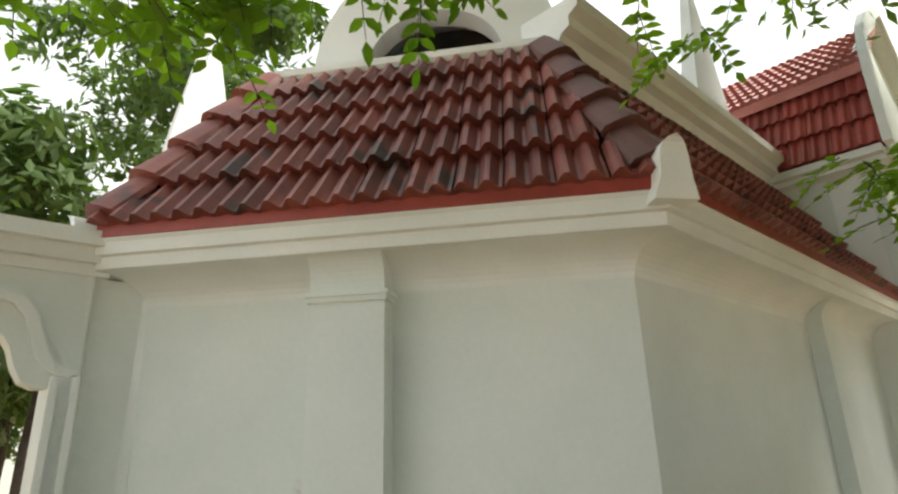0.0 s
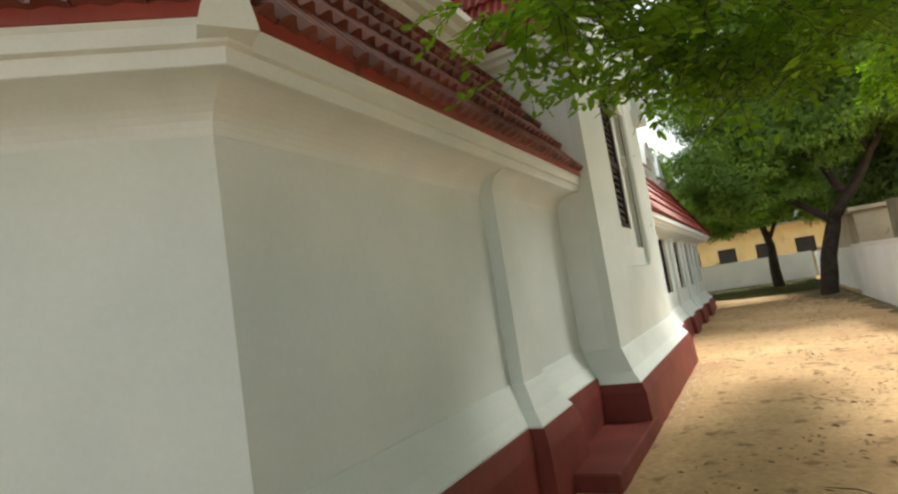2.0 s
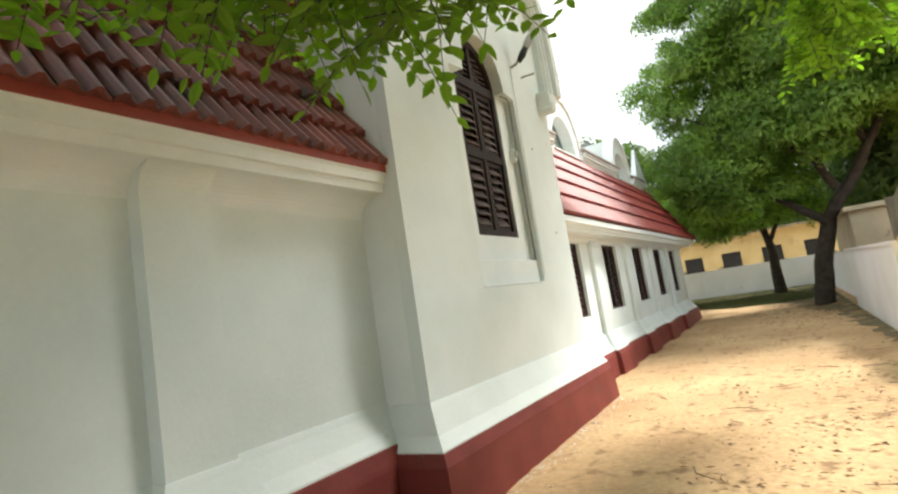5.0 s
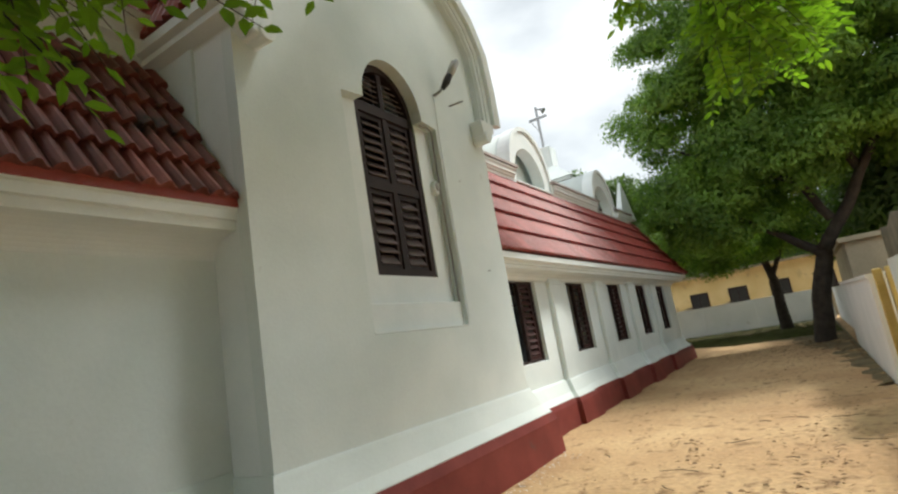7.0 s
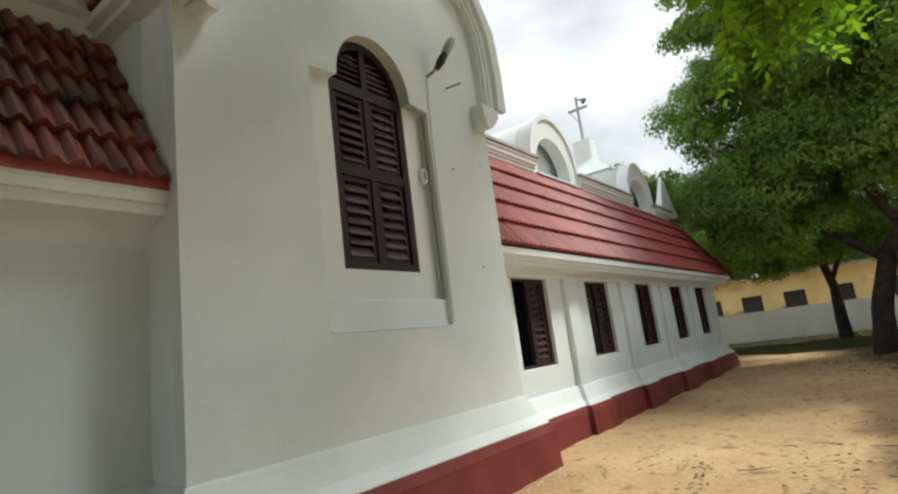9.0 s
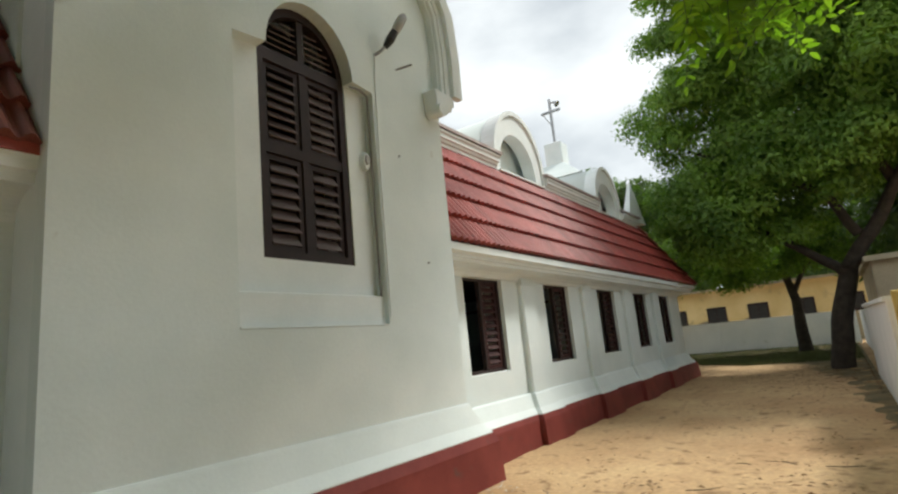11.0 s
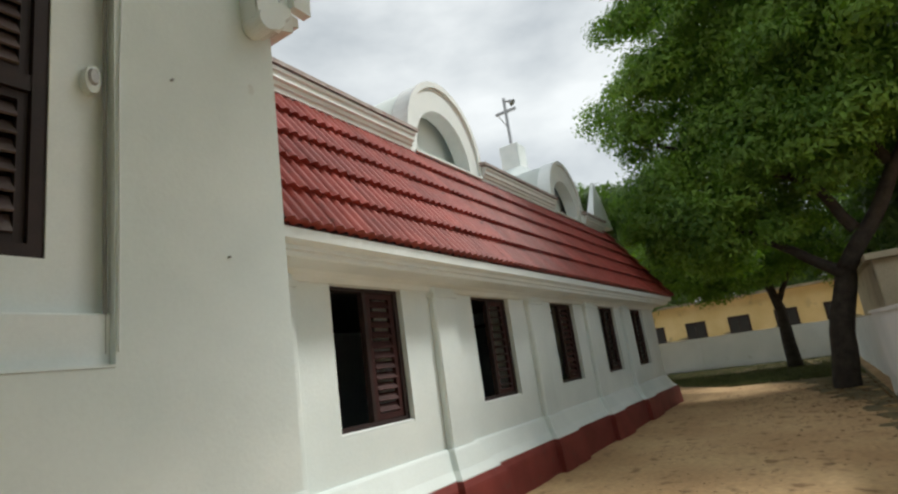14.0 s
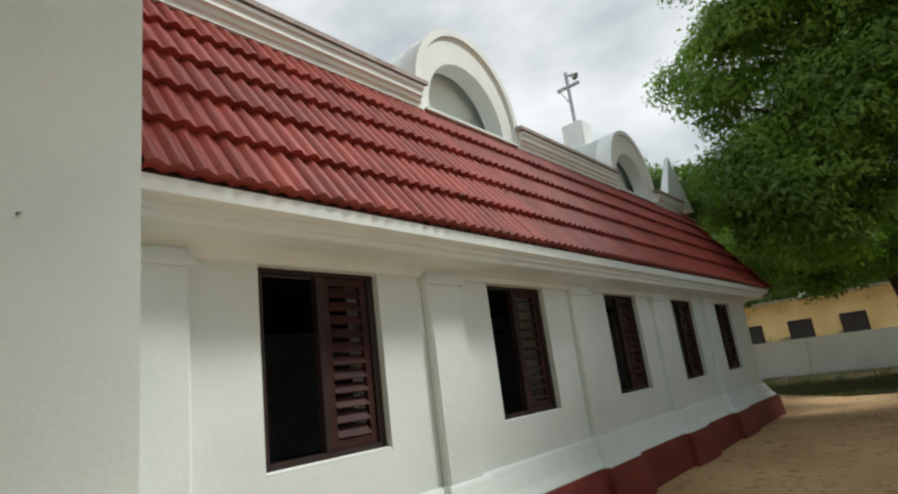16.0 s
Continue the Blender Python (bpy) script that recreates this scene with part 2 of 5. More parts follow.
def sweep(profile, path, closed_ends=True, bm=None):
    """Runs a profile of (out, z) along a plan polyline; out points to the right of the walking direction, mitred at corners."""
    bm = bm or bmesh.new()
    pts = [Vector((x, y)) for x, y in path]
    rings = []
    for i, p in enumerate(pts):
        d0 = (p - pts[i - 1]).normalized() if i else None
        d1 = (pts[i + 1] - p).normalized() if i + 1 < len(pts) else None
        d0, d1 = d0 or d1, d1 or d0
        n0, n1 = Vector((d0.y, -d0.x)), Vector((d1.y, -d1.x))
        m = (n0 + n1)
        m = m / max(0.25, m.dot(n0)) if m.length > 1e-6 else n0
        rings.append([bm.verts.new((p.x + m.x * o, p.y + m.y * o, z)) for o, z in profile])
    for a, b in zip(rings, rings[1:]):
        for i in range(len(profile) - 1):
            bm.faces.new((a[i], b[i], b[i + 1], a[i + 1]))
    if closed_ends:
        for r in (rings[0], rings[-1]):
            if len(r) > 2:
                bm.faces.new(r)
    return bm


def tube(bm, points, radii, sides=7):
    rings = []
    pts = [Vector(p) for p in points]
    for i, p in enumerate(pts):
        d = (pts[min(i + 1, len(pts) - 1)] - pts[max(i - 1, 0)]).normalized()
        a = d.cross(Vector((0.31, 0.2, 0.93)))
        if a.length < 0.05:
            a = d.cross(Vector((1, 0, 0)))
        a.normalize()
        b = d.cross(a)
        rings.append([bm.verts.new(p + (a * math.cos(t) + b * math.sin(t)) * radii[i]) for t in (2 * math.pi * k / sides for k in range(sides))])
    for r, s in zip(rings, rings[1:]):
        for k in range(sides):
            bm.faces.new((r[k], r[(k + 1) % sides], s[(k + 1) % sides], s[k]))
    bm.faces.new(rings[0])
    bm.faces.new(rings[-1])
    return bm


def jog(path_x, y, bumps, out):
    """A straight wall line along x at y facing -y, with pilasters standing out by `out`."""
    pts = [(path_x[0], y)]
    for a, b in bumps:
        if a > path_x[0] + 0.001:
            pts += [(a, y), (a, y - out)]
        else:
            pts[-1] = (a, y - out)
        if b < path_x[1] - 0.001:
            pts += [(b, y - out), (b, y)]
        else:
            pts += [(b, y - out)]
    if pts[-1][0] < path_x[1] - 0.001:
        pts.append((path_x[1], y))
    return pts


def arch(cx, half, spring, rise, n=16, bottom=None):
    """An arched outline, from the bottom left round over the top to the bottom right."""
    pts = [(cx - half * math.cos(math.pi * i / n), spring + rise * math.sin(math.pi * i / n)) for i in range(n + 1)]
    return pts if bottom is None else [(cx - half, bottom), *pts, (cx + half, bottom)]


def south(y, thick):
    return lambda u, v, d: (u, y + d * thick, v)


# ---------------------------------------------------------------- ground
CY = 6.0
bm = bmesh.new()
xs = [-400, -120, -40, -15, -6, -2, 1] + [3.5 + 0.14 * i for i in range(150)] + [25 + 0.5 * i for i in range(30)] + [42, 50, 70, 150, 500]
ys = [-400, -120, -40, -15, -8, -4, -3] + [-2.4 + 0.14 * j for j in range(29)] + [2 + k for k in range(9)] + [14, 20, 40, 120, 400]
grid = [[bm.verts.new((x, y, -0.012 + 0.022 * (noise.noise((x * 0.5, y * 0.5, 0)) - 0.15) + 0.016 * noise.noise((x * 2.6, y * 2.6, 3)) + 0.010 * noise.noise((x * 6.0, y * 6.0, 9)))) for y in ys] for x in xs]
for i in range(len(xs) - 1):
    for j in range(len(ys) - 1):
        bm.faces.new((grid[i][j], grid[i + 1][j], grid[i + 1][j + 1], grid[i][j + 1]))
structure("ground", bm, SAND, "trodden sandy yellow earth yard with scattered litter", "ground", True)
# the darker verge of soil, leaf mould and thin grass round the trees
bm = bmesh.new()
rows = []
for i in range(230):
    x = 14.6 + 0.1 * i
    wav = 0.35 * noise.noise((x * 0.55, 0, 5)) + 0.18 * noise.noise((x * 1.9, 0, 8))
    edge = -2.0 + 0.12 * max(0, x - 16) + wav if x < 22 else -1.28 + 0.26 * (x - 22) + wav if x < 26 else -0.24 + 0.95 * (x - 26) + wav
    edge = max(-2.15, edge)
    rows.append([bm.verts.new((x, -2.19 + (edge + 2.19) * j / 14, 0.016 - 0.045 * (j / 14) ** 2.2 + 0.03 * noise.noise((x * 2.3, (edge + 2.19) * j * 0.16, 2)) + 0.012 * noise.noise((x * 7, (edge + 2.19) * j * 0.5, 4)))) for j in range(15)])
for a, b in zip(rows, rows[1:]):
    for j in range(14):
        bm.faces.new((a[j], b[j], b[j + 1], a[j + 1]))
structure("ground_verge", bm, VERGE, "dark olive soil with leaf mould and thin grass", "ground", True)

# ---------------------------------------------------------------- the nave
NAVE_Y, NAVE_X0, NAVE_X1 = 2.03, 11.325, 23.5
WIN_X = [12.17, 14.51, 16.92, 19.24, 21.45]
WIN_W, WIN_Z0, WIN_Z1 = 0.985, 1.0, 2.28
PIL = [(NAVE_X0, 11.72), (13.62, 14.04), (15.99, 16.41), (18.35, 18.77), (20.62, 21.04)]
bm = bmesh.new()
plate(bm, [(NAVE_X0, -0.1), (NAVE_X1, -0.1), (NAVE_X1, 2.6), (NAVE_X0, 2.6)], [[(x, WIN_Z0), (x + WIN_W, WIN_Z0), (x + WIN_W, WIN_Z1), (x, WIN_Z1)] for x in WIN_X], south(NAVE_Y, 0.38))
structure("wall_nave", bm, WHITE, "white lime-washed plaster nave wall with window openings", "wall")
for a, b in PIL:
    bm = box(a, b, NAVE_Y - 0.075, NAVE_Y + 0.01, 0.4, 2.3, 0.018)
    raw_box(bm, a - 0.02 if a > NAVE_X0 else a, b + 0.02, NAVE_Y - 0.095, NAVE_Y, 2.19, 2.235)
    structure("trim_pilaster", bm, WHITE, "plain white plaster pilaster on the nave wall", "pilaster")
nave_path = jog((NAVE_X0, NAVE_X1), NAVE_Y, PIL, 0.075)
nave_path += [(NAVE_X1, 10.0)]
structure("trim_nave_base", sweep([(-0.05, 0.66), (0.02, 0.655), (0.035, 0.635), (0.05, 0.60), (0.11, 0.47), (0.175, 0.395), (0.175, 0.36), (-0.05, 0.36)], nave_path), WHITE, "flared white plaster base moulding along the nave wall", "moulding")
structure("trim_nave_plinth", sweep([(-0.05, 0.385), (0.17, 0.385), (0.19, 0.38), (0.215, 0.325), (0.22, 0.30), (0.26, -0.15), (-0.05, -0.15)], nave_path), RED_PLINTH, "red oxide painted sloping plinth at the foot of the nave", "plinth")
nave_eave = [(NAVE_X0, NAVE_Y), (NAVE_X1, NAVE_Y), (NAVE_X1, 10.0)]
structure("trim_nave_cornice", sweep([(-0.05, 2.25), (0.03, 2.255), (0.05, 2.30), (0.10, 2.335), (0.325, 2.35), (0.335, 2.36), (0.335, 2.392), (0.365, 2.40), (0.365, 2.432), (0.405, 2.445), (0.435, 2.455), (0.44, 2.535), (0.30, 2.56), (-0.05, 2.56)], nave_eave), WHITE_TRIM, "stepped white plaster eaves cornice of the nave", "cornice")
# closing walls of the nave
bm = bmesh.new()
raw_box(bm, NAVE_X0 - 3.8, NAVE_X1, 9.6, 9.97, -0.1, 4.9)
raw_box(bm, NAVE_X1 - 0.38, NAVE_X1 - 0.003, NAVE_Y + 0.381, 9.597, -0.1, 2.6)
raw_box(bm, NAVE_X1 - 1.4, NAVE_X1 - 1.1, 2.9, 9.2, 2.6, 4.6)
structure("wall_nave_far", bm, WHITE, "plain white plaster outer wall", "wall")
# unseen floor and ceiling, coloured dark so the openings read as shaded
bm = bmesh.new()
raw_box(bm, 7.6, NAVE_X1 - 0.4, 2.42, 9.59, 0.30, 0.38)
structure("floor", bm, INNER_SHADE, "floor inside the nave with shade put into its colour", "floor")
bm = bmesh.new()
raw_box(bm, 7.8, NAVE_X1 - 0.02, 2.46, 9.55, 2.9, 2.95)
structure("ceiling", bm, INNER_SHADE, "ceiling inside the nave with shade put into its colour", "ceiling")

# ---------------------------------------------------------------- the transept
TR_Y, TR_X0, TR_X1, TR_C = 1.575, 7.45, 11.32, 9.405
NI_X0, NI_X1, NI_Z0 = 8.635, 10.19, 1.625
GAB = [(TR_X1, 4.2), (TR_X1 + 0.04, 4.7), (TR_X1 + 0.0, 5.2), (TR_X1 - 0.2, 5.55), (TR_X1 - 0.6, 5.9), (TR_C, 6.75)]
gable = [(TR_X0, -0.1), (TR_X1, -0.1)] + GAB + [(TR_X0 + 0.6, 5.5), (TR_X0 + 0.22, 5.1), (TR_X0 + 0.03, 4.2)]
WA_X0, WA_X1, WA_Z0, WA_SP, WA_TOP = 8.945, 9.925, 2.175, 3.92, 4.46
wa_c, wa_h = (WA_X0 + WA_X1) / 2, (WA_X1 - WA_X0) / 2
niche = [(NI_X0, NI_Z0), (NI_X0, WA_SP - 0.03)] + arch(wa_c, wa_h, WA_SP, WA_TOP - WA_SP, 16) + [(NI_X1, WA_SP - 0.03), (NI_X1, NI_Z0)]
bm = bmesh.new()
plate(bm, gable, [niche], south(TR_Y, 0.12))
structure("wall_transept", bm, WHITE, "white plaster transept gable wall with a sunk window panel", "wall")
bm = bmesh.new()
plate(bm, gable, [arch(wa_c, wa_h, WA_SP, WA_TOP - WA_SP, 16, WA_Z0)], south(TR_Y + 0.121, 0.34))
structure("wall_transept_inner", bm, WHITE_TRIM, "white plaster sunk panel round the arched window", "wall")
bm = box(NI_X0 - 0.01, NI_X1 + 0.01, TR_Y + 0.05, TR_Y + 0.14, NI_Z0 - 0.01, 1.90, 0.008)
raw_box(bm, NI_X0 + 0.002, NI_X1 - 0.002, TR_Y - 0.006, TR_Y + 0.051, NI_Z0 + 0.002, NI_Z0 + 0.016)
structure("trim_niche_sill", bm, WHITE_TRIM, "white plaster apron under the arched window", "sill")
bm = bmesh.new()
raw_box(bm, TR_X0, TR_X0 + 0.35, TR_Y + 0.462, 10.4, -0.1, 4.25)
raw_box(bm, TR_X1 - 0.35, TR_X1 - 0.002, TR_Y + 0.462, NAVE_Y + 0.2, -0.1, 4.25)
raw_box(bm, TR_X1 - 0.35, TR_X1 - 0.002, NAVE_Y + 0.2, 9.5, 2.56, 4.25)
structure("wall_transept_side", bm, WHITE, "white plaster side wall of the transept", "wall")
tr_path = [(TR_X0, 2.6), (TR_X0, TR_Y), (TR_X1, TR_Y), (TR_X1, 2.0)]
BASE = [(-0.05, 0.80), (0.012, 0.795), (0.022, 0.775), (0.035, 0.74), (0.10, 0.58), (0.17, 0.485), (0.17, 0.45), (-0.05, 0.45)]
PLINTH = [(-0.05, 0.475), (0.165, 0.475), (0.18, 0.47), (0.215, 0.385), (0.215, 0.36), (0.24, -0.15), (-0.05, -0.15)]
structure("trim_transept_base", sweep(BASE, tr_path), WHITE, "flared white plaster base moulding of the transept", "moulding")
structure("trim_transept_plinth", sweep(PLINTH, tr_path), RED_PLINTH, "red oxide painted plinth of the transept", "plinth")

# gable coping in stepped bands, and its kneelers
for side in (1, -1):
    line = [(TR_X1 + 0.02, 4.2)] + GAB[1:]
    bm = bmesh.new()
    prof = [(-0.22, 0.005), (-0.22, -0.08), (-0.15, -0.08), (-0.15, -0.14), (-0.07, -0.14), (-0.07, -0.20), (0.10, -0.20), (0.10, -0.12), (-0.2, -0.12)]
    rings = []
    for i, (u, v) in enumerate(line):
        a, b = Vector(line[max(i - 1, 0)]), Vector(line[min(i + 1, len(line) - 1)])
        t = (b - a).normalized()
        nrm = Vector((t.y, -t.x)) if i < len(line) - 1 else Vector((0, 1))
        if i == 0:
            nrm = Vector((1, 0))
        ring = []
        for o, y in prof:
            p = Vector((u, v)) + nrm * (o + 0.12)
            ring.append(bm.verts.new((p.x if side > 0 else 2 * TR_C - p.x, TR_Y + y, p.y)))
        rings.append(ring)
    for r, s in zip(rings, rings[1:]):
        for i in range(len(prof)):
            bm.faces.new((r[i], r[(i + 1) % len(prof)], s[(i + 1) % len(prof)], s[i]))
    bm.faces.new(rings[0])
    structure("trim_gable_coping", bm, WHITE_TRIM, "stepped white plaster coping along the gable edge", "coping")
    bm = bmesh.new()
    kx = TR_X1 - 0.05 if side > 0 else 2 * TR_C - TR_X1 + 0.05
    ring = [(0.12, 4.2), (0.13, 4.12), (0.06, 4.06), (0.05, 4.0), (-0.02, 3.93), (-0.12, 3.92), (-0.2, 3.98), (-0.22, 4.2)]
    plate(bm, [(kx + side * u, v) for u, v in ring], [], lambda u, v, d: (u, TR_Y - 0.17 + d * 0.19, v))
    bevel(bm, 0.012)
    roll = [(kx + side * (-0.13 + 0.075 * math.cos(math.pi * k / 8)), 3.965 + 0.075 * math.sin(math.pi * k / 8)) for k in range(16)]
    plate(bm, roll, [], lambda u, v, d: (u, TR_Y - 0.195 + d * 0.19, v))
    structure("trim_kneeler", bm, WHITE_TRIM, "small rounded white plaster kneeler under the coping", "moulding")

# ---------------------------------------------------------------- the chancel
CH = [(TR_X0 + 0.04, 1.99), (3.095, 1.99), (1.47, 4.02), (2.13, 6.55), (4.2, 8.2), (TR_X0, 8.2)]
ch_rev = list(reversed(CH))
fd = (Vector(CH[2]) - Vector(CH[1])).normalized()
fn = Vector((-fd.y, fd.x))
flen = (Vector(CH[2]) - Vector(CH[1])).length


def front(s, o, z):
    """A point on the canted chancel wall: along it from the near corner, out from it, and up."""
    p = Vector(CH[1]) + fd * s + fn * o
    return (p.x, p.y, z)


if (Vector(CH[1]) + fn - Vector((4, 5))).length < (Vector(CH[1]) - fn - Vector((4, 5))).length:
    fn = -fn
bm = bmesh.new()
sweep([(0, -0.1), (0, 2.6), (-0.35, 2.6), (-0.35, -0.1), (0, -0.1)], list(ch_rev), False, bm)
structure("wall_chancel", bm, WHITE, "white lime-washed plaster wall of the canted chancel", "wall")
P2 = (5.55, 5.97)
P2_OUT, FP_OUT = 0.11, 0.16
FP = (1.20, 1.58)


def cove(start, n=9, foot=2.30, head=2.465, out=0.255):
    """A quarter-round cove from the wall face at `start` out to the fascia."""
    return [(start + (out - start) * (1 - math.cos(math.pi / 2 * k / n)), foot + (head - foot) * math.sin(math.pi / 2 * k / n)) for k in range(n + 1)]


def chancel_pilaster(a, b, out, place, label, band):
    """A shallow pilaster whose head curves out with the cove; place(s, o, z) gives the world point."""
    bm = bmesh.new()
    ring = [(-0.02, 0.5), (out, 0.5)] + cove(out) + [(-0.02, 2.47)]
    plate(bm, ring, [], lambda o, z, d: place(a + (b - a) * d, o, z))
    if band:
        for z0, z1, o in ((2.235, 2.262, 0.014), (2.262, 2.285, 0.024)):
            v = [bm.verts.new(place(s, q, z)) for z in (z0, z1) for s, q in ((a - o, -0.01), (b + o, -0.01), (b + o, out + o), (a - o, out + o))]
            for f in ((0, 3, 2, 1), (4, 5, 6, 7), (0, 1, 5, 4), (1, 2, 6, 5), (2, 3, 7, 6), (3, 0, 4, 7)):
                bm.faces.new([v[i] for i in f])
    structure("trim_pilaster", bm, WHITE, label, "pilaster")


chancel_pilaster(P2[0], P2[1], P2_OUT, lambda s, o, z: (s, 1.99 - o, z), "plain white plaster pilaster on the chancel wall", False)
chancel_pilaster(FP[0], FP[1], FP_OUT, front, "white plaster pilaster with a thin cap band on the canted wall", True)
fp = [front(s, o, 0)[:2] for s, o in ((FP[1], 0), (FP[1], FP_OUT), (FP[0], FP_OUT), (FP[0], 0))]
ch_base = ch_rev[:4] + fp + [CH[1]] + [(P2[0], 1.99), (P2[0], 1.99 - P2_OUT), (P2[1], 1.99 - P2_OUT), (P2[1], 1.99), (TR_X0, 1.99)]
CH_BASE = [(-0.05, 0.835), (0.012, 0.83), (0.02, 0.81), (0.03, 0.78), (0.09, 0.645), (0.15, 0.555), (0.15, 0.52), (-0.05, 0.52)]
CH_PLINTH = [(-0.05, 0.54), (0.15, 0.54), (0.165, 0.535), (0.19, 0.43), (0.195, 0.40), (0.215, -0.15), (-0.05, -0.15)]
structure("trim_chancel_base", sweep(CH_BASE, ch_base), WHITE, "flared white plaster base moulding of the chancel", "moulding")
structure("trim_chancel_plinth", sweep(CH_PLINTH, ch_base), RED_PLINTH, "red oxide painted plinth of the chancel", "plinth")
structure("trim_chancel_cornice", sweep([(-0.05, 2.30)] + cove(0.002) + [(0.262, 2.468), (0.268, 2.53), (0.292, 2.538), (0.298, 2.60), (0.31, 2.618), (0.31, 2.64), (-0.05, 2.66)], ch_rev), WHITE_TRIM, "white plaster cove and stepped fascia under the chancel eaves", "cornice")
bm = box(5.70, TR_X0 - 0.02, 1.335, 1.80, -0.1, 0.125, 0.014)
structure("step", bm, RED_PLINTH, "low red oxide painted ledge beside the plinth", "step")

# ---------------------------------------------------------------- roofs


def inset(path, d):
    out = []
    pts = [Vector(p) for p in path]
    for i, p in enumerate(pts):
        d0 = (p - pts[i - 1]).normalized() if i else None
        d1 = (pts[i + 1] - p).normalized() if i + 1 < len(pts) else None
        d0, d1 = d0 or d1, d1 or d0
        n0, n1 = Vector((d0.y, -d0.x)), Vector((d1.y, -d1.x))
        m = n0 + n1
        m = m / m.dot(n0)
        out.append((p.x + m.x * d, p.y + m.y * d))
    return out


CH_E0, CH_E1, CH_Z0, CH_Z1 = 0.30, -0.60, 2.67, 4.10
ch_eave, ch_top = inset(ch_rev, CH_E0), inset(ch_rev, CH_E1)
bm = bmesh.new()
sweep([(CH_E0 - 0.02, CH_Z0 - 0.05), (CH_E1, CH_Z1), (CH_E1 - 0.2, CH_Z1), (CH_E0 - 0.3, CH_Z0 - 0.05)], ch_rev, True, bm)
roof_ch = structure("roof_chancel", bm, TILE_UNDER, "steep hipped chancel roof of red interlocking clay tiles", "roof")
structure("trim_chancel_eave", sweep([(0.27, 2.61), (0.318, 2.625), (0.31, 2.70), (0.27, 2.705)], ch_rev), TILE, "red painted eaves board under the roof tiles", "eaves board")
side_run = ch_rev[4:]
structure("trim_chancel_sill", sweep([(CH_E1 - 0.05, 4.06), (CH_E1 + 0.03, 4.07), (CH_E1 + 0.05, 4.10), (CH_E1 + 0.05, 4.15), (CH_E1 - 0.3, 4.17), (CH_E1 - 0.3, 4.06)], ch_rev), WHITE_TRIM, "thin white plaster sill along the top of the steep roof", "coping")
structure("trim_chancel_coping", sweep([(CH_E1 - 0.05, 4.08), (CH_E1 + 0.055, 4.10), (CH_E1 + 0.10, 4.18), (CH_E1 + 0.17, 4.21), (CH_E1 + 0.17, 4.29), (CH_E1 + 0.25, 4.33), (CH_E1 + 0.25, 4.42), (CH_E1 - 0.3, 4.46), (CH_E1 - 0.3, 4.08)], [(side_run[0][0] + 0.35, side_run[0][1]), side_run[1]]), WHITE_TRIM, "stepped white plaster coping above the chancel roof", "coping")
# upper low roof over the chancel
bm = bmesh.new()
up = inset(ch_rev, CH_E1 - 0.1)
apex0, apex1 = (5.0, CY, 5.3), (TR_X0, CY, 5.3)
vs = [bm.verts.new((x, y, 4.14)) for x, y in up]
a0, a1 = bm.verts.new(apex0), bm.verts.new(apex1)
bm.faces.new((vs[0], vs[1], a0, a1))
for i in (1, 2, 3):
    bm.faces.new((vs[i], vs[i + 1], a0))
bm.faces.new((vs[4], vs[5], a1, a0))
structure("roof_chancel_upper", bm, TILE, "low upper roof of red clay tiles", "roof")

RF_Y0, RF_Z0, RF_Y1, RF_Z1 = 1.60, 2.56, 2.70, 4.40
bm = bmesh.new()
sweep([(NAVE_Y - RF_Y0, RF_Z0 - 0.04), (NAVE_Y - RF_Y1, RF_Z1 - 0.02), (NAVE_Y - RF_Y1 - 0.2, RF_Z1 - 0.02), (NAVE_Y - RF_Y0 - 0.3, RF_Z0 - 0.04)], nave_eave, True, bm)
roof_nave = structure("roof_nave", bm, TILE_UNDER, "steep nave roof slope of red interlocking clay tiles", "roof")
DORM = [(14.57, 16.58), (19.55, 21.50)]
out1 = NAVE_Y - RF_Y1
for a, b in ((NAVE_X0, DORM[0][0] + 0.03), (DORM[0][1] - 0.03, DORM[1][0] + 0.03), (DORM[1][1] - 0.03, None)):
    line = [(a, NAVE_Y), (b, NAVE_Y)] if b else [(a, NAVE_Y), (NAVE_X1, NAVE_Y), (NAVE_X1, 9.9)]
    bm = sweep([(out1 - 0.1, 4.36), (out1 + 0.06, 4.37), (out1 + 0.06, 4.42), (out1 + 0.085, 4.43), (out1 + 0.085, 4.475), (out1 + 0.12, 4.487), (out1 + 0.12, 4.55), (out1 + 0.145, 4.56), (out1 + 0.15, 4.595), (out1 - 0.2, 4.66), (out1 - 0.2, 4.36)], line)
    structure("trim_nave_band", bm, WHITE_TRIM, "stepped white plaster band above the steep roof", "cornice")
bm = bmesh.new()
gaps = [[(a + 0.08, 0.0), (a + 0.08, 2.7), (d - 0.08, 2.7), (d - 0.08, 0.0)] for a, d in DORM]
line = [(NAVE_X0, -0.17)]
for g in gaps:
    line += [(g[0][0], -0.17), g[1], g[2], (g[3][0], -0.17)]
line += [(NAVE_X1 - 0.6, -0.17), (NAVE_X1 - 2.6, 3.3), (NAVE_X0, 3.3)]
plate(bm, line, [], lambda u, v, d: (u, RF_Y1 + v, 4.66 + (v + 0.17) * 0.20 - 0.05 * d))
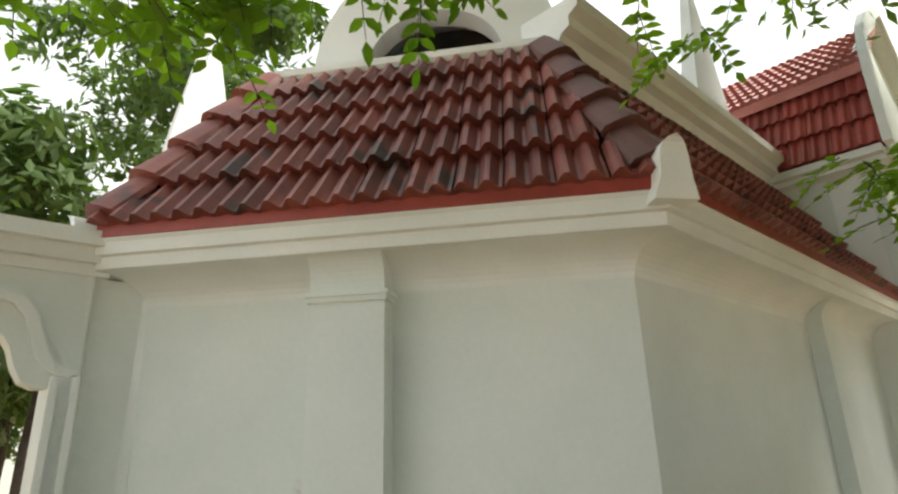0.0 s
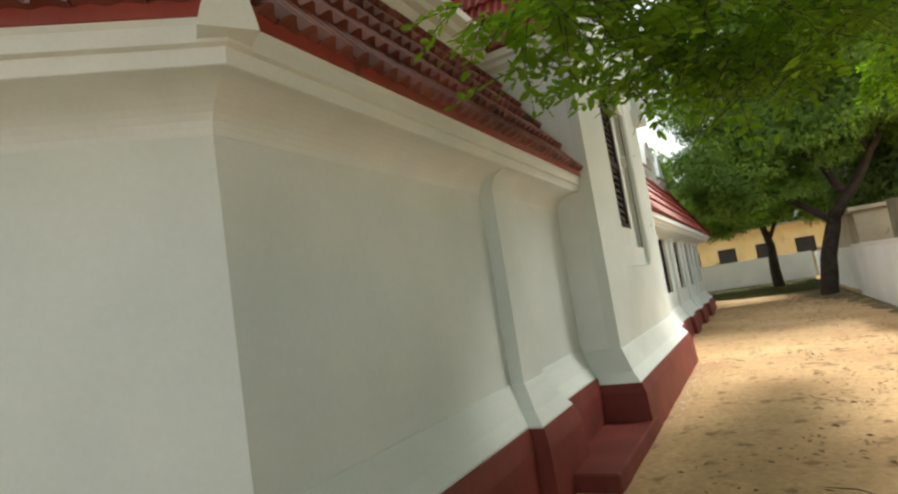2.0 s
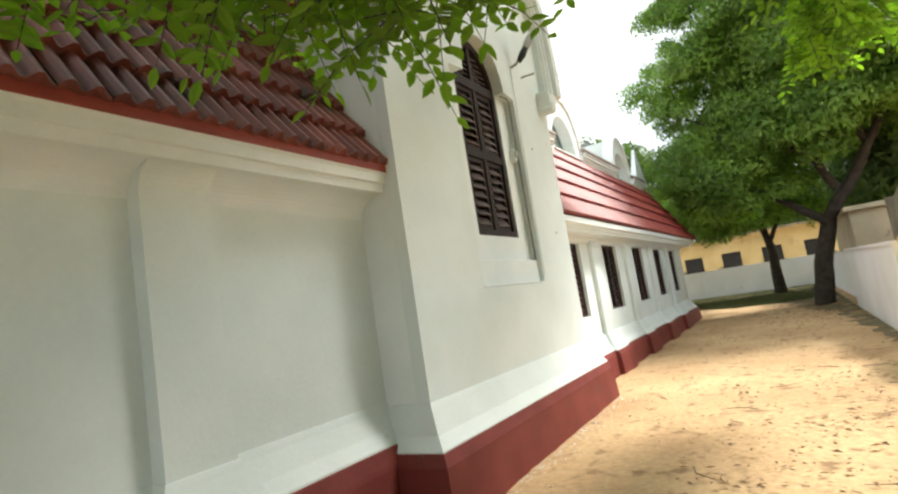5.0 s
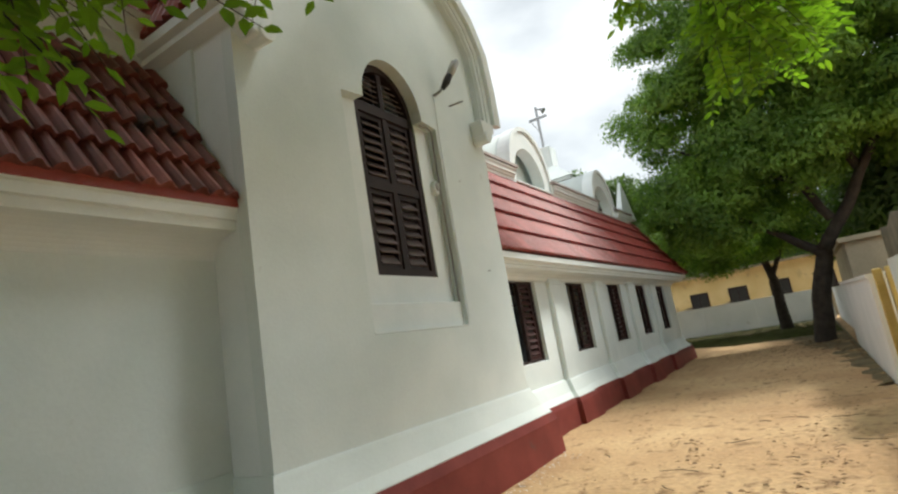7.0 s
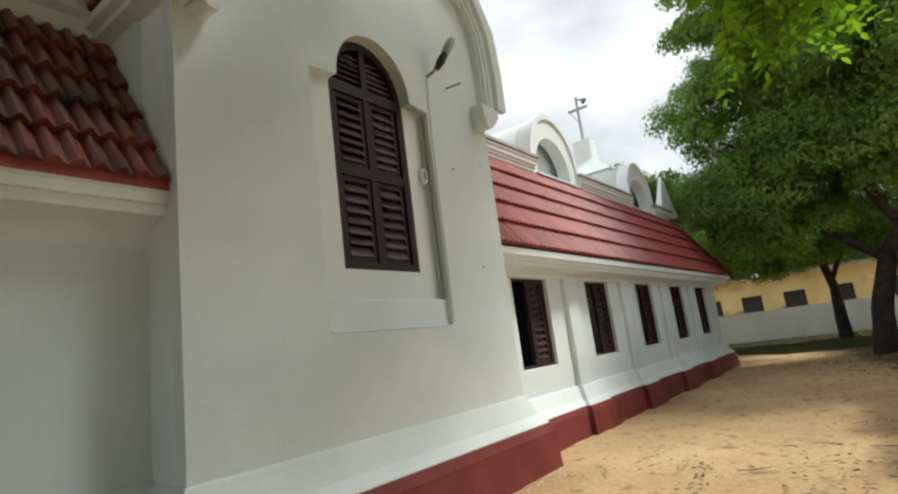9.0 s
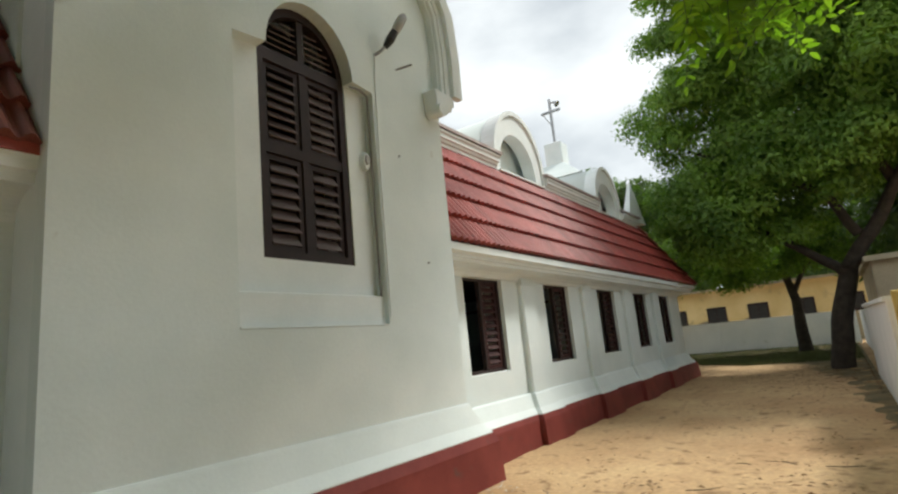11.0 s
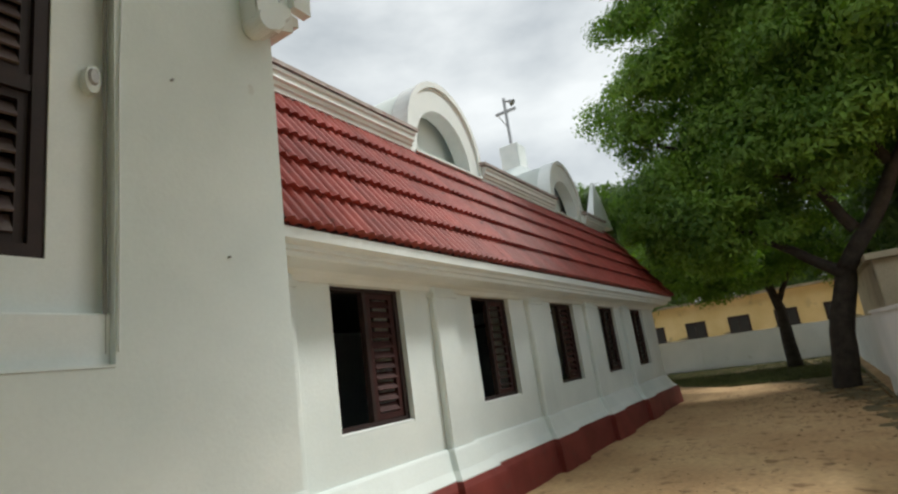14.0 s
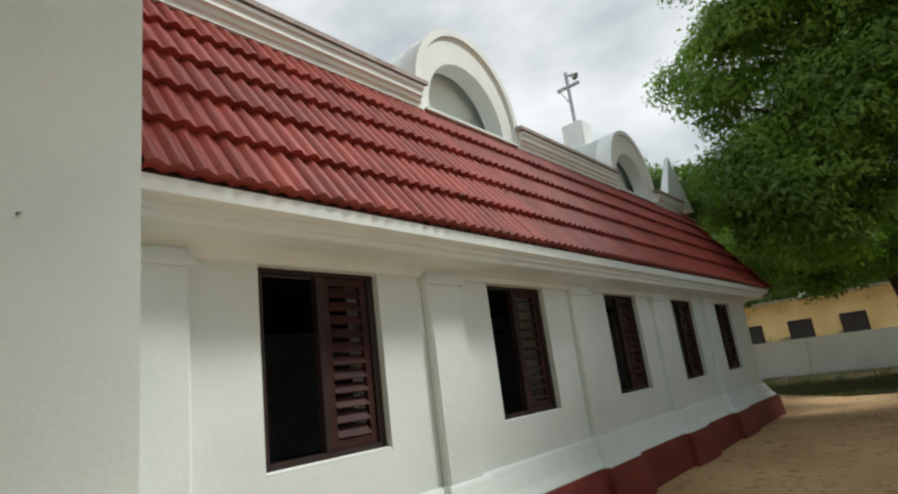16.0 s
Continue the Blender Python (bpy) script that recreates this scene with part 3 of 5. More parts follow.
plate(bm, [(NAVE_X0, 3.3), (NAVE_X1 - 2.6, 3.3), (NAVE_X1 - 0.6, 6.8), (NAVE_X0, 6.8)], [], lambda u, v, d: (u, RF_Y1 + v, 4.66 + (6.8 - v + 0.13) * 0.20 - 0.05 * d))
structure("roof_nave_upper", bm, TILE_PALE, "low upper nave roof of weathered grey clay tiles", "roof")

# arched dormers
for a, b in DORM:
    cx, hw = (a + b) / 2, (b - a) / 2
    dm = thing("dormer", "white plaster barrel dormer with an arched opening on the roof", "dormer", (cx, RF_Y1, 4.36), "dormers on the nave roof")
    bm = bmesh.new()
    plate(bm, arch(0, hw, 0.26, 1.10, 24, 0), [list(reversed(arch(-0.06, hw - 0.29, 0.12, 0.76, 20, 0.02)))], lambda u, v, d: (u, -0.02 + d * 0.25, v))
    part("front", bm, WHITE_TRIM, dm)
    bm = bmesh.new()
    plate(bm, arch(0, hw, 0.26, 1.10, 24, 0), [list(reversed(arch(0, hw - 0.09, 0.26, 1.01, 24, 0.0)))], lambda u, v, d: (u, -0.06 + d * 0.05, v))
    part("hood_moulding", bm, WHITE_TRIM, dm)
    bm = bmesh.new()
    plate(bm, arch(0, hw - 0.02, 0.26, 1.08, 24, 0), [list(reversed(arch(0, hw - 0.1, 0.25, 1.0, 24, 0.01)))], lambda u, v, d: (u, 0.22 + d * 3.6, v))
    part("vault", bm, WHITE, dm, "", True)
    bm = bmesh.new()
    plate(bm, arch(0, hw - 0.05, 0.2, 0.95, 20, 0), [], lambda u, v, d: (u, 0.36 + d * 0.08, v))
    part("back", bm, WHITE, dm)
    bm = box(-hw + 0.1, hw - 0.1, -0.10, 2.6, 0.0, 0.04, 0.006)
    part("sill", bm, WHITE_TRIM, dm)

# ---------------------------------------------------------------- windows


def louvre(parent, x0, x1, z0, z1, y, n, mat, tilt=0.55, depth=0.05):
    """Slats in a panel, as objects that share one mesh."""
    h = (z1 - z0) / n
    bm = bmesh.new()
    raw_box(bm, 0, x1 - x0, -depth / 2, depth / 2, -0.006, 0.006)
    me = finish(bm, "slat", mat)
    for i in range(n):
        s = new("slat", me)
        s.parent = parent
        s.matrix_basis = pose(x0, y, z0 + h * (i + 0.5), math.degrees(tilt) + random.uniform(-9, 9), 0, 0)


def frame_rect(x0, x1, z0, z1, w, y0, y1):
    bm = bmesh.new()
    raw_box(bm, x0, x0 + w, y0, y1, z0, z1)
    raw_box(bm, x1 - w, x1, y0, y1, z0, z1)
    raw_box(bm, x0 + w, x1 - w, y0 + 0.002, y1 - 0.002, z0, z0 + w)
    raw_box(bm, x0 + w, x1 - w, y0 + 0.002, y1 - 0.002, z1 - w, z1)
    return bm


for i, x in enumerate(WIN_X):
    win = thing("window_%d" % (i + 2), "dark brown wooden window with one louvred shutter leaf closed", "window", (x, NAVE_Y - 0.035, WIN_Z0), "", "structure")
    part("window_frame", frame_rect(0.004, WIN_W - 0.004, 0.004, WIN_Z1 - WIN_Z0 - 0.004, 0.055, 0.09, 0.17), WOOD, win)
    part("mullion", box(WIN_W / 2 - 0.02, WIN_W / 2 + 0.03, 0.095, 0.16, 0.06, WIN_Z1 - WIN_Z0 - 0.06, 0.004), WOOD, win)
    part("window_sill", box(0.003, WIN_W - 0.003, 0.04, 0.13, 0.001, 0.02, 0.004), WHITE_TRIM, win)
    leaf = part("shutter", frame_rect(WIN_W / 2 + 0.035, WIN_W - 0.062, 0.062, WIN_Z1 - WIN_Z0 - 0.062, 0.055, 0.11, 0.15), SHUTTER, win, "maroon louvred shutter leaf")
    if i in (0, 2):
        louvre(leaf, WIN_W / 2 + 0.09, WIN_W - 0.117, 0.117, WIN_Z1 - WIN_Z0 - 0.117, 0.13, 11, SHUTTER, 0.9, 0.085)
    else:
        louvre(leaf, WIN_W / 2 + 0.09, WIN_W - 0.117, 0.117, WIN_Z1 - WIN_Z0 - 0.117, 0.13, 11, WOOD, 0.35, 0.07)

win = thing("window_1", "tall arched dark brown window with four louvred panels", "window", (0, 0, 0), "", "structure")
wy = TR_Y + 0.135
bm = bmesh.new()
o_ring = arch(wa_c, wa_h, WA_SP, WA_TOP - WA_SP, 20, WA_Z0)
i_ring = arch(wa_c, wa_h - 0.07, WA_SP + 0.02, WA_TOP - WA_SP - 0.10, 20, WA_Z0 + 0.07)
plate(bm, o_ring, [list(reversed(i_ring))], south(wy, 0.11))
part("window_frame", bm, WOOD, win)
bm = bmesh.new()
raw_box(bm, WA_X0 + 0.06, WA_X1 - 0.06, wy + 0.004, wy + 0.10, WA_SP - 0.06, WA_SP + 0.05)
raw_box(bm, WA_X0 + 0.06, WA_X1 - 0.06, wy + 0.008, wy + 0.09, 3.05, 3.14)
raw_box(bm, wa_c - 0.035, wa_c + 0.035, wy + 0.012, wy + 0.095, WA_Z0 + 0.06, WA_TOP - 0.09)
part("glazing_bars", bm, WOOD, win)
for z0, z1 in ((WA_Z0 + 0.075, 3.045), (3.145, WA_SP - 0.065)):
    for x0, x1 in ((WA_X0 + 0.075, wa_c - 0.04), (wa_c + 0.04, WA_X1 - 0.075)):
        leaf = part("shutter", frame_rect(x0, x1, z0, z1, 0.045, wy + 0.03, wy + 0.07), WOOD, win)
        louvre(leaf, x0 + 0.047, x1 - 0.047, z0 + 0.05, z1 - 0.05, wy + 0.05, 7, SLAT, 0.9, 0.115)
fan = part("lunette", box(wa_c - 0.02, wa_c + 0.02, wy + 0.03, wy + 0.07, WA_SP + 0.05, WA_TOP - 0.1, 0.003), WOOD, win)
for k in range(6):
    z = WA_SP + 0.075 + k * 0.06
    half = (wa_h - 0.08) * math.sqrt(max(0.02, 1 - ((z - WA_SP + 0.03) / (WA_TOP - WA_SP - 0.07)) ** 2))
    for sgn in (-1, 1):
        if half > 0.08:
            bm = bmesh.new()
            xa, xb = sorted((wa_c + sgn * 0.045, wa_c + sgn * half))
            raw_box(bm, xa, xb, -0.03, 0.03, -0.006, 0.006)
            s = part("slat", bm, SLAT, fan)
            s.matrix_basis = pose(0, wy + 0.05, z, 38, 0, 0)
# black sheet added behind the slats in place of the room's darkness
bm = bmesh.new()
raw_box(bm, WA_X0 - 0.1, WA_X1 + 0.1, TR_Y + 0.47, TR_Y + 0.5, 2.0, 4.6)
structure("wall_shade_sheet", bm, BLACK, "added black sheet standing for the shade behind the louvres", "wall")

# ---------------------------------------------------------------- roof tiles
PROFILE = ((0.0, -0.010), (0.06, 0.006), (0.14, 0.020), (0.24, 0.020), (0.33, 0.004), (0.42, -0.009), (0.50, -0.009), (0.57, 0.006), (0.65, 0.020), (0.75, 0.020), (0.84, 0.004), (0.92, -0.009), (1.0, -0.010))


def tile_mesh(w, length, mat, rib):
    bm = bmesh.new()
    low = [bm.verts.new((w * u, 0.012, h * rib - 0.060)) for u, h in PROFILE]
    lip = [bm.verts.new((w * u, -0.004, h * rib + 0.012)) for u, h in PROFILE]
    top = [bm.verts.new((w * u, length, h * rib - 0.040)) for u, h in PROFILE]
    for a, b in ((low, lip), (lip, top)):
        for i in range(len(PROFILE) - 1):
            bm.faces.new((a[i], a[i + 1], b[i + 1], b[i]))
    return finish(bm, "tile", mat)


def lay(parent, left, right, up, rows, w, mat, inside, rib=0.9, name="tile"):
    """Courses of tiles on a slope: its foot runs from left to right as seen from outside; up is the way up the slope, as long as it."""
    left, right, up = Vector(left), Vector(right), Vector(up)
    along = (right - left).normalized()
    row = up.length / rows
    upn = up.normalized()
    nrm = along.cross(upn).normalized()
    me = tile_mesh(w * 0.992, row * 1.06, mat, rib)
    count = int((right - left).length / w + 0.5)
    w = (right - left).length / count
    lean = math.radians(0.8)
    rot = Matrix((along, upn, nrm)).transposed().to_4x4()
    for r in range(rows):
        for k in range(-6, count + 6):
            foot = left + along * (w * k) + upn * (row * r) + nrm * 0.046
            if not inside(foot + along * w / 2 + upn * row / 2):
                continue
            t = new(name, me)
            t.parent = parent
            t.matrix_basis = Matrix.Translation(foot) @ rot @ pose(0, 0, random.uniform(-0.003, 0.003), math.degrees(-lean), 0, random.uniform(-0.4, 0.4))


# nave slope, with the hip at its far end
hip_x = lambda z: NAVE_X1 + NAVE_Y - RF_Y0 - (z - RF_Z0) / (RF_Z1 - RF_Z0) * (RF_Y1 - RF_Y0)
lay(roof_nave, (NAVE_X0 + 0.005, RF_Y0, RF_Z0), (NAVE_X1 + 0.43, RF_Y0, RF_Z0), (0, RF_Y1 - RF_Y0, RF_Z1 - RF_Z0), 5, 0.241, TILE, lambda p: NAVE_X0 < p.x < hip_x(p.z))

# the lowest courses of the upper nave roof
upper = bpy.data.objects["roof_nave_upper"]
lay(upper, (NAVE_X0 + 0.01, RF_Y1 - 0.07, 4.655), (NAVE_X1 - 0.6, RF_Y1 - 0.07, 4.655), (0, 0.84, 0.84 * 0.20), 2, 0.241, TILE_PALE, lambda p: p.x < NAVE_X1 - 0.7 and not any(a - 0.05 < p.x < d + 0.05 for a, d in DORM), 0.6)

# chancel slopes
e, t4 = [Vector((*p, CH_Z0)) for p in ch_eave], [Vector((*p, CH_Z1)) for p in ch_top]


def slope_inside(a, b, c, d):
    n = (b - a).cross(d - a).normalized()

    def test(p):
        for s, q in ((a, b), (b, c), (c, d), (d, a)):
            if (q - s).cross(p - s).dot(n) < -0.015:
                return False
        return True
    return test


for i in (4, 3, 2):
    a, b = e[i], e[i + 1]
    ta, tb = t4[i], t4[i + 1]
    along = (b - a).normalized()
    up = (ta - a) - along * (ta - a).dot(along)
    lay(roof_ch, a, b, up, 5, 0.235, TILE_SIDE if i == 4 else TILE_OLD, slope_inside(a, b, tb, ta), 1.55)


def cap_row(parent, foot, head, n, r, mat):
    """Overlapping half-round cap tiles up a hip."""
    foot, head = Vector(foot), Vector(head)
    d = (head - foot)
    step = d.length / n
    z = d.normalized()
    side = Vector((z.y, -z.x, 0)).normalized()
    nrm = side.cross(z)
    if nrm.z < 0:
        nrm = -nrm
    bm = bmesh.new()
    rings = []
    shape = ((1.25, -0.30), (1.15, 0.02), (0.55, 0.46), (0.16, 0.66), (-0.16, 0.66), (-0.55, 0.46), (-1.15, 0.02), (-1.25, -0.30))
    for y, rr, lift in ((0, r * 0.94, -0.012), (0, r * 1.05, 0.018), (step * 1.1, r * 0.86, -0.018)):
        rings.append([bm.verts.new((u * rr, y, v * rr + lift)) for u, v in shape])
    for p, q in zip(rings, rings[1:]):
        for k in range(7):
            bm.faces.new((p[k], p[k + 1], q[k + 1], q[k]))
    bm.faces.new(rings[0])
    me = finish(bm, "hip_tile", mat)
    rot = Matrix((side, z, nrm)).transposed().to_4x4()
    for k in range(n):
        o = new("hip_tile", me)
        o.parent = parent
        o.matrix_basis = Matrix.Translation(foot + z * step * k + nrm * 0.02) @ rot


for i in (3, 4):
    cap_row(roof_ch, e[i].lerp(t4[i], 0.05), t4[i], 5, 0.115, TILE_SOOT if i == 4 else TILE_OLD)
cap_row(roof_nave, (NAVE_X1 + NAVE_Y - RF_Y0, RF_Y0, RF_Z0), (NAVE_X1 + NAVE_Y - RF_Y1, RF_Y1, RF_Z1), 6, 0.12, TILE)
for i in (4, 3):
    p = e[i]
    bm = bmesh.new()
    half = [(0.185, -0.08), (0.16, -0.01), (0.14, 0.03), (0.128, 0.09), (0.124, 0.15), (0.114, 0.20), (0.092, 0.238), (0.052, 0.262), (0.0, 0.27)]
    ring = half + [(-u, v) for u, v in reversed(half[:-1])]
    plate(bm, ring, [], lambda u, v, d: (u * (1 - 0.12 * d), -0.03 + 0.17 * d + abs(u) * 0.35, v))
    ob = structure("trim_hip_stop", bm, WHITE_TRIM, "rounded white plaster stop at the foot of the roof hip", "moulding")
    ang = math.degrees(math.atan2(p.y - 4.2, p.x - 4.6)) + 90
    o = Vector((p.x - 4.6, p.y - 4.2)).normalized() * 0.10
    ob.matrix_basis = pose(p.x + o.x, p.y + o.y, 2.615, 0, 0, ang) @ Matrix.Diagonal((0.56, 1.1, 0.80, 1.0) if i == 4 else (0.34, 0.7, 0.42, 1.0))

# transept roofs above the side eaves
for side in (-1, 1):
    sx = lambda x: x if side < 0 else 2 * TR_C - x
    x0, x1 = TR_X0 - 0.13, TR_X0 + 0.12
    roof_tr = bmesh.new()
    plate(roof_tr, [(sx(x0), 4.22), (sx(x1), 5.2), (sx(x1 + 0.2), 5.2), (sx(x0 + 0.3), 4.22)], [], lambda u, v, d: (u, TR_Y + (0.47 if side > 0 else -0.11) + d * 7.9, v))
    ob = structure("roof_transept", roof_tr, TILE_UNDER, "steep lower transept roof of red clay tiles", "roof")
    if side < 0:
        lay(ob, (x0, 4.6, 4.22), (x0, TR_Y - 0.12, 4.22), (x1 - x0, 0, 0.98), 3, 0.207, TILE, lambda p: TR_Y - 0.2 < p.y < 4.6)
    bm = bmesh.new()
    plate(bm, [(sx(x1 - 0.10), 5.12), (sx(x1 - 0.10), 5.24), (TR_C, 6.70), (TR_C, 6.6)], [], lambda u, v, d: (u, TR_Y + (0.47 if side > 0 else -0.11) + d * 7.9, v))
    ob = structure("roof_transept_upper", bm, TILE_SHEEN, "upper transept roof of red clay tiles with sky sheen in their colour", "roof")
    if side < 0:
        lay(ob, (x1 - 0.1, 4.6, 5.24), (x1 - 0.1, TR_Y - 0.12, 5.24), (TR_C - x1 + 0.1, 0, 1.46), 7, 0.207, TILE_SHEEN, lambda p: TR_Y - 0.2 < p.y < 4.6)
    bm = bmesh.new()
    prof = [(0.05, 3.98), (0.02, 4.02), (-0.10, 4.06), (-0.10, 4.11), (-0.16, 4.13), (-0.16, 4.21), (0.1, 4.22), (0.1, 3.98)]
    plate(bm, [(sx(TR_X0 + u), v) for u, v in prof], [], lambda u, v, d: (u, TR_Y - 0.1 + d * 8.0, v))
    structure("trim_transept_cornice", bm, WHITE_TRIM, "white plaster eaves cornice of the transept", "cornice")

# pinnacles
for px, py, pz, h, r in ((23.05, 2.75, 4.60, 1.2, 0.80), (6.5, 2.75, 4.38, 2.3, 0.5), (2.3, 6.3, 4.2, 2.0, 0.35)):
    bm = bmesh.new()
    prev = None
    for z, s in ((0, 1.0), (h * 0.25, 0.78), (h * 0.6, 0.42), (h * 0.88, 0.14), (h, 0.04)):
        ring = [bm.verts.new((s * r * a, (0.04 + 0.06 * s) * b, z)) for a, b in ((-1, -1), (1, -1), (1, 1), (-1, 1))]
        if prev:
            for k in range(4):
                bm.faces.new((prev[k], prev[(k + 1) % 4], ring[(k + 1) % 4], ring[k]))
        else:
            bm.faces.new(ring)
        prev = ring
    bm.faces.new(prev)
    ob = part("pinnacle", bm, WHITE_TRIM)
    ob.location = (px, py, pz)
    tagged(ob, "slender tapering white plaster pinnacle on the roof edge", "pinnacle", "roof pinnacles")

# arched dormer over the canted wall
mid = Vector(CH[1]) + fd * 1.1 - fn * 0.8
dm = thing("dormer", "white plaster barrel dormer above the chancel roof", "dormer", (0, 0, 0), "dormers on the chancel roof")
dm.matrix_basis = Matrix.Translation((mid.x, mid.y, 4.16)) @ Matrix((Vector((-fd.x, -fd.y, 0)), Vector((-fn.x, -fn.y, 0)), Vector((0, 0, 1)))).transposed().to_4x4()
bm = bmesh.new()
plate(bm, arch(0, 0.95, 0.08, 1.08, 24, 0), [list(reversed(arch(0, 0.52, 0.1, 0.45, 20, 0.02)))], lambda u, v, d: (u, 0.0 + d * 0.2, v))
part("front", bm, WHITE_TRIM, dm)
bm = bmesh.new()
plate(bm, arch(0, 0.93, 0.08, 1.06, 24, 0), [list(reversed(arch(0, 0.86, 0.08, 0.98, 24, 0.01)))], lambda u, v, d: (u, 0.2 + d * 1.4, v))
part("vault", bm, WHITE, dm, "", True)
# the back's dark colour stands for the shade inside the opening
bm = bmesh.new()
plate(bm, arch(0, 0.9, 0.08, 1.0, 20, 0), [], lambda u, v, d: (u, 0.9 + d * 0.06, v))
part("back", bm, INNER_SHADE, dm, "back of the opening with shade put into its colour")
part("sill", box(-0.84, 0.84, -0.03, 0.88, 0.0, 0.05, 0.006), WHITE_TRIM, dm)

# ---------------------------------------------------------------- far tower with its cross
bm = bmesh.new()
raw_box(bm, 24.2, 26.2, 4.75, 6.75, 4.0, 6.75)
raw_box(bm, 24.0, 26.4, 4.55, 6.95, 6.75, 6.85)
low = [bm.verts.new((25.2 + 1.25 * a, 5.75 + 1.25 * d, 6.86)) for a, d in ((-1, -1), (1, -1), (1, 1), (-1, 1))]
top = [bm.verts.new((25.2 + 0.4 * a, 5.75 + 0.4 * d, 7.62)) for a, d in ((-1, -1), (1, -1), (1, 1), (-1, 1))]
for k in range(4):
    bm.faces.new((low[k], low[(k + 1) % 4], top[(k + 1) % 4], top[k]))
bm.faces.new(top)
structure("wall_tower", bm, WHITE, "white plaster turret with a sloped cap behind the nave", "wall")
cross = thing("cross", "dark metal cross on a white plaster pedestal", "cross", (25.2, 5.75, 7.55))
part("pedestal", box(-0.33, 0.33, -0.33, 0.33, 0.0, 0.95, 0.03), WHITE_TRIM, cross)
bm = bmesh.new()
raw_box(bm, -0.04, 0.04, -0.04, 0.04, 0.95, 2.75)
raw_box(bm, -0.035, 0.035, -0.38, 0.38, 2.22, 2.30)
part("cross_bars", bm, METAL, cross)
bm = bmesh.new()
tube(bm, [(0, -0.05, 2.62), (0, -0.20, 2.58), (0, -0.30, 2.48)], [0.025, 0.05, 0.13], 8)
part("lamp_head", bm, METAL, cross, "small grey lamp head beside the cross")
bm = bmesh.new()
tube(bm, [(0, 0.30, 2.22), (0, 0.05, 1.75)], [0.018, 0.018], 6)
part("stay", bm, METAL, cross)

# ---------------------------------------------------------------- yard walls and the far house
FX = 37.0
bm = bmesh.new()
raw_box(bm, FX, FX + 0.22, -2.3, 24, -0.1, 1.40)
raw_box(bm, FX - 0.03, FX + 0.25, -2.3, 24, 1.40, 1.46)
raw_box(bm, FX - 0.05, FX - 0.002, -2.3, 24, -0.1, 0.20)
for k in range(11):
    raw_box(bm, FX - 0.06, FX + 0.05, -1.5 + 2.4 * k, -1.2 + 2.4 * k, -0.1, 1.397)
structure("wall_compound_far", bm, WASH, "white washed compound wall with shallow piers", "wall")
bm = bmesh.new()
raw_box(bm, 14.0, 21.5, -2.42, -2.2, -0.1, 1.42)
raw_box(bm, 13.98, 21.53, -2.45, -2.17, 1.42, 1.47)
raw_box(bm, 21.5, FX, -2.54, -2.44, -0.1, 1.40)
structure("wall_compound_side", bm, WASH, "white washed compound wall stained at its foot", "wall")
bm = bmesh.new()
raw_box(bm, -8, 12.2, -2.95, -2.73, -0.1, 1.62)
raw_box(bm, 12.2, 13.5, -2.62, -2.40, -0.1, 1.60)
structure("wall_gate_pier", bm, WHITE, "white washed wall beside the gate", "wall")
gate = thing("gate", "pale yellow painted steel gate standing open", "gate", (13.7, -2.3, 0))
part("post", box(0.13, 0.20, -0.05, 0.05, -0.05, 1.52, 0.01), YPOST, gate)
part("post", box(-0.14, -0.08, -0.14, -0.06, -0.05, 1.52, 0.01), YPOST, gate)
part("gate_leaf", box(-0.075, 0.125, -0.10, -0.07, 0.08, 1.45, 0.006), GREY_STAIN, gate)
bm = bmesh.new()
raw_box(bm, -30, -29.8, -30, 40, -0.1, 1.9)
raw_box(bm, -30, 36, 20, 20.2, -0.1, 1.9)
structure("wall_compound_back", bm, WHITE, "white washed compound wall beyond the trees", "wall")

house = thing("house", "low yellow washed house with a flat roof and dark windows", "house", (41.0, 0, 0))
HZ0, HZ1 = 1.42, 2.30
holes = [[(y, HZ0), (y + 0.95, HZ0), (y + 0.95, HZ1), (y, HZ1)] for y in (-4.98, -2.86, -0.75, 1.37, 3.46, 5.56, 7.66, 9.76)]
bm = bmesh.new()
plate(bm, [(-8, -0.1), (16, -0.1), (16, 3.30), (-8, 3.30)], [h for h in holes], lambda u, v, d: (0.3 * d, u, v))
part("wall", bm, YELLOW, house)
# rain-stained plaster with a ragged upper edge
bm = bmesh.new()
ragged = [(-8 + 0.25 * k, 1.50 + 0.34 * noise.noise((k * 0.21, 0, 6)) + 0.14 * noise.noise((k * 0.9, 0, 2))) for k in range(97)]
plate(bm, [(-8, -0.1)] + ragged + [(16, -0.1)], [], lambda u, v, d: (-0.02 + 0.016 * d, u, v))
part("stained_dado", bm, GREY_STAIN, house, "rain-stained grey lower plaster with a ragged edge")
for h in holes:
    y, w = h[0][0], part("window", box(-0.03, 0.06, h[0][0] - 0.03, h[0][0] + 0.98, HZ0 - 0.03, HZ1 + 0.03, 0.004), WOOD, house)
    part("pane", box(-0.05, -0.031, y + 0.06, y + 0.45, HZ0 + 0.07, HZ1 - 0.07, 0), BLACK, w)
    part("pane", box(-0.05, -0.031, y + 0.50, y + 0.89, HZ0 + 0.07, HZ1 - 0.07, 0), BLACK, w)
bm = bmesh.new()
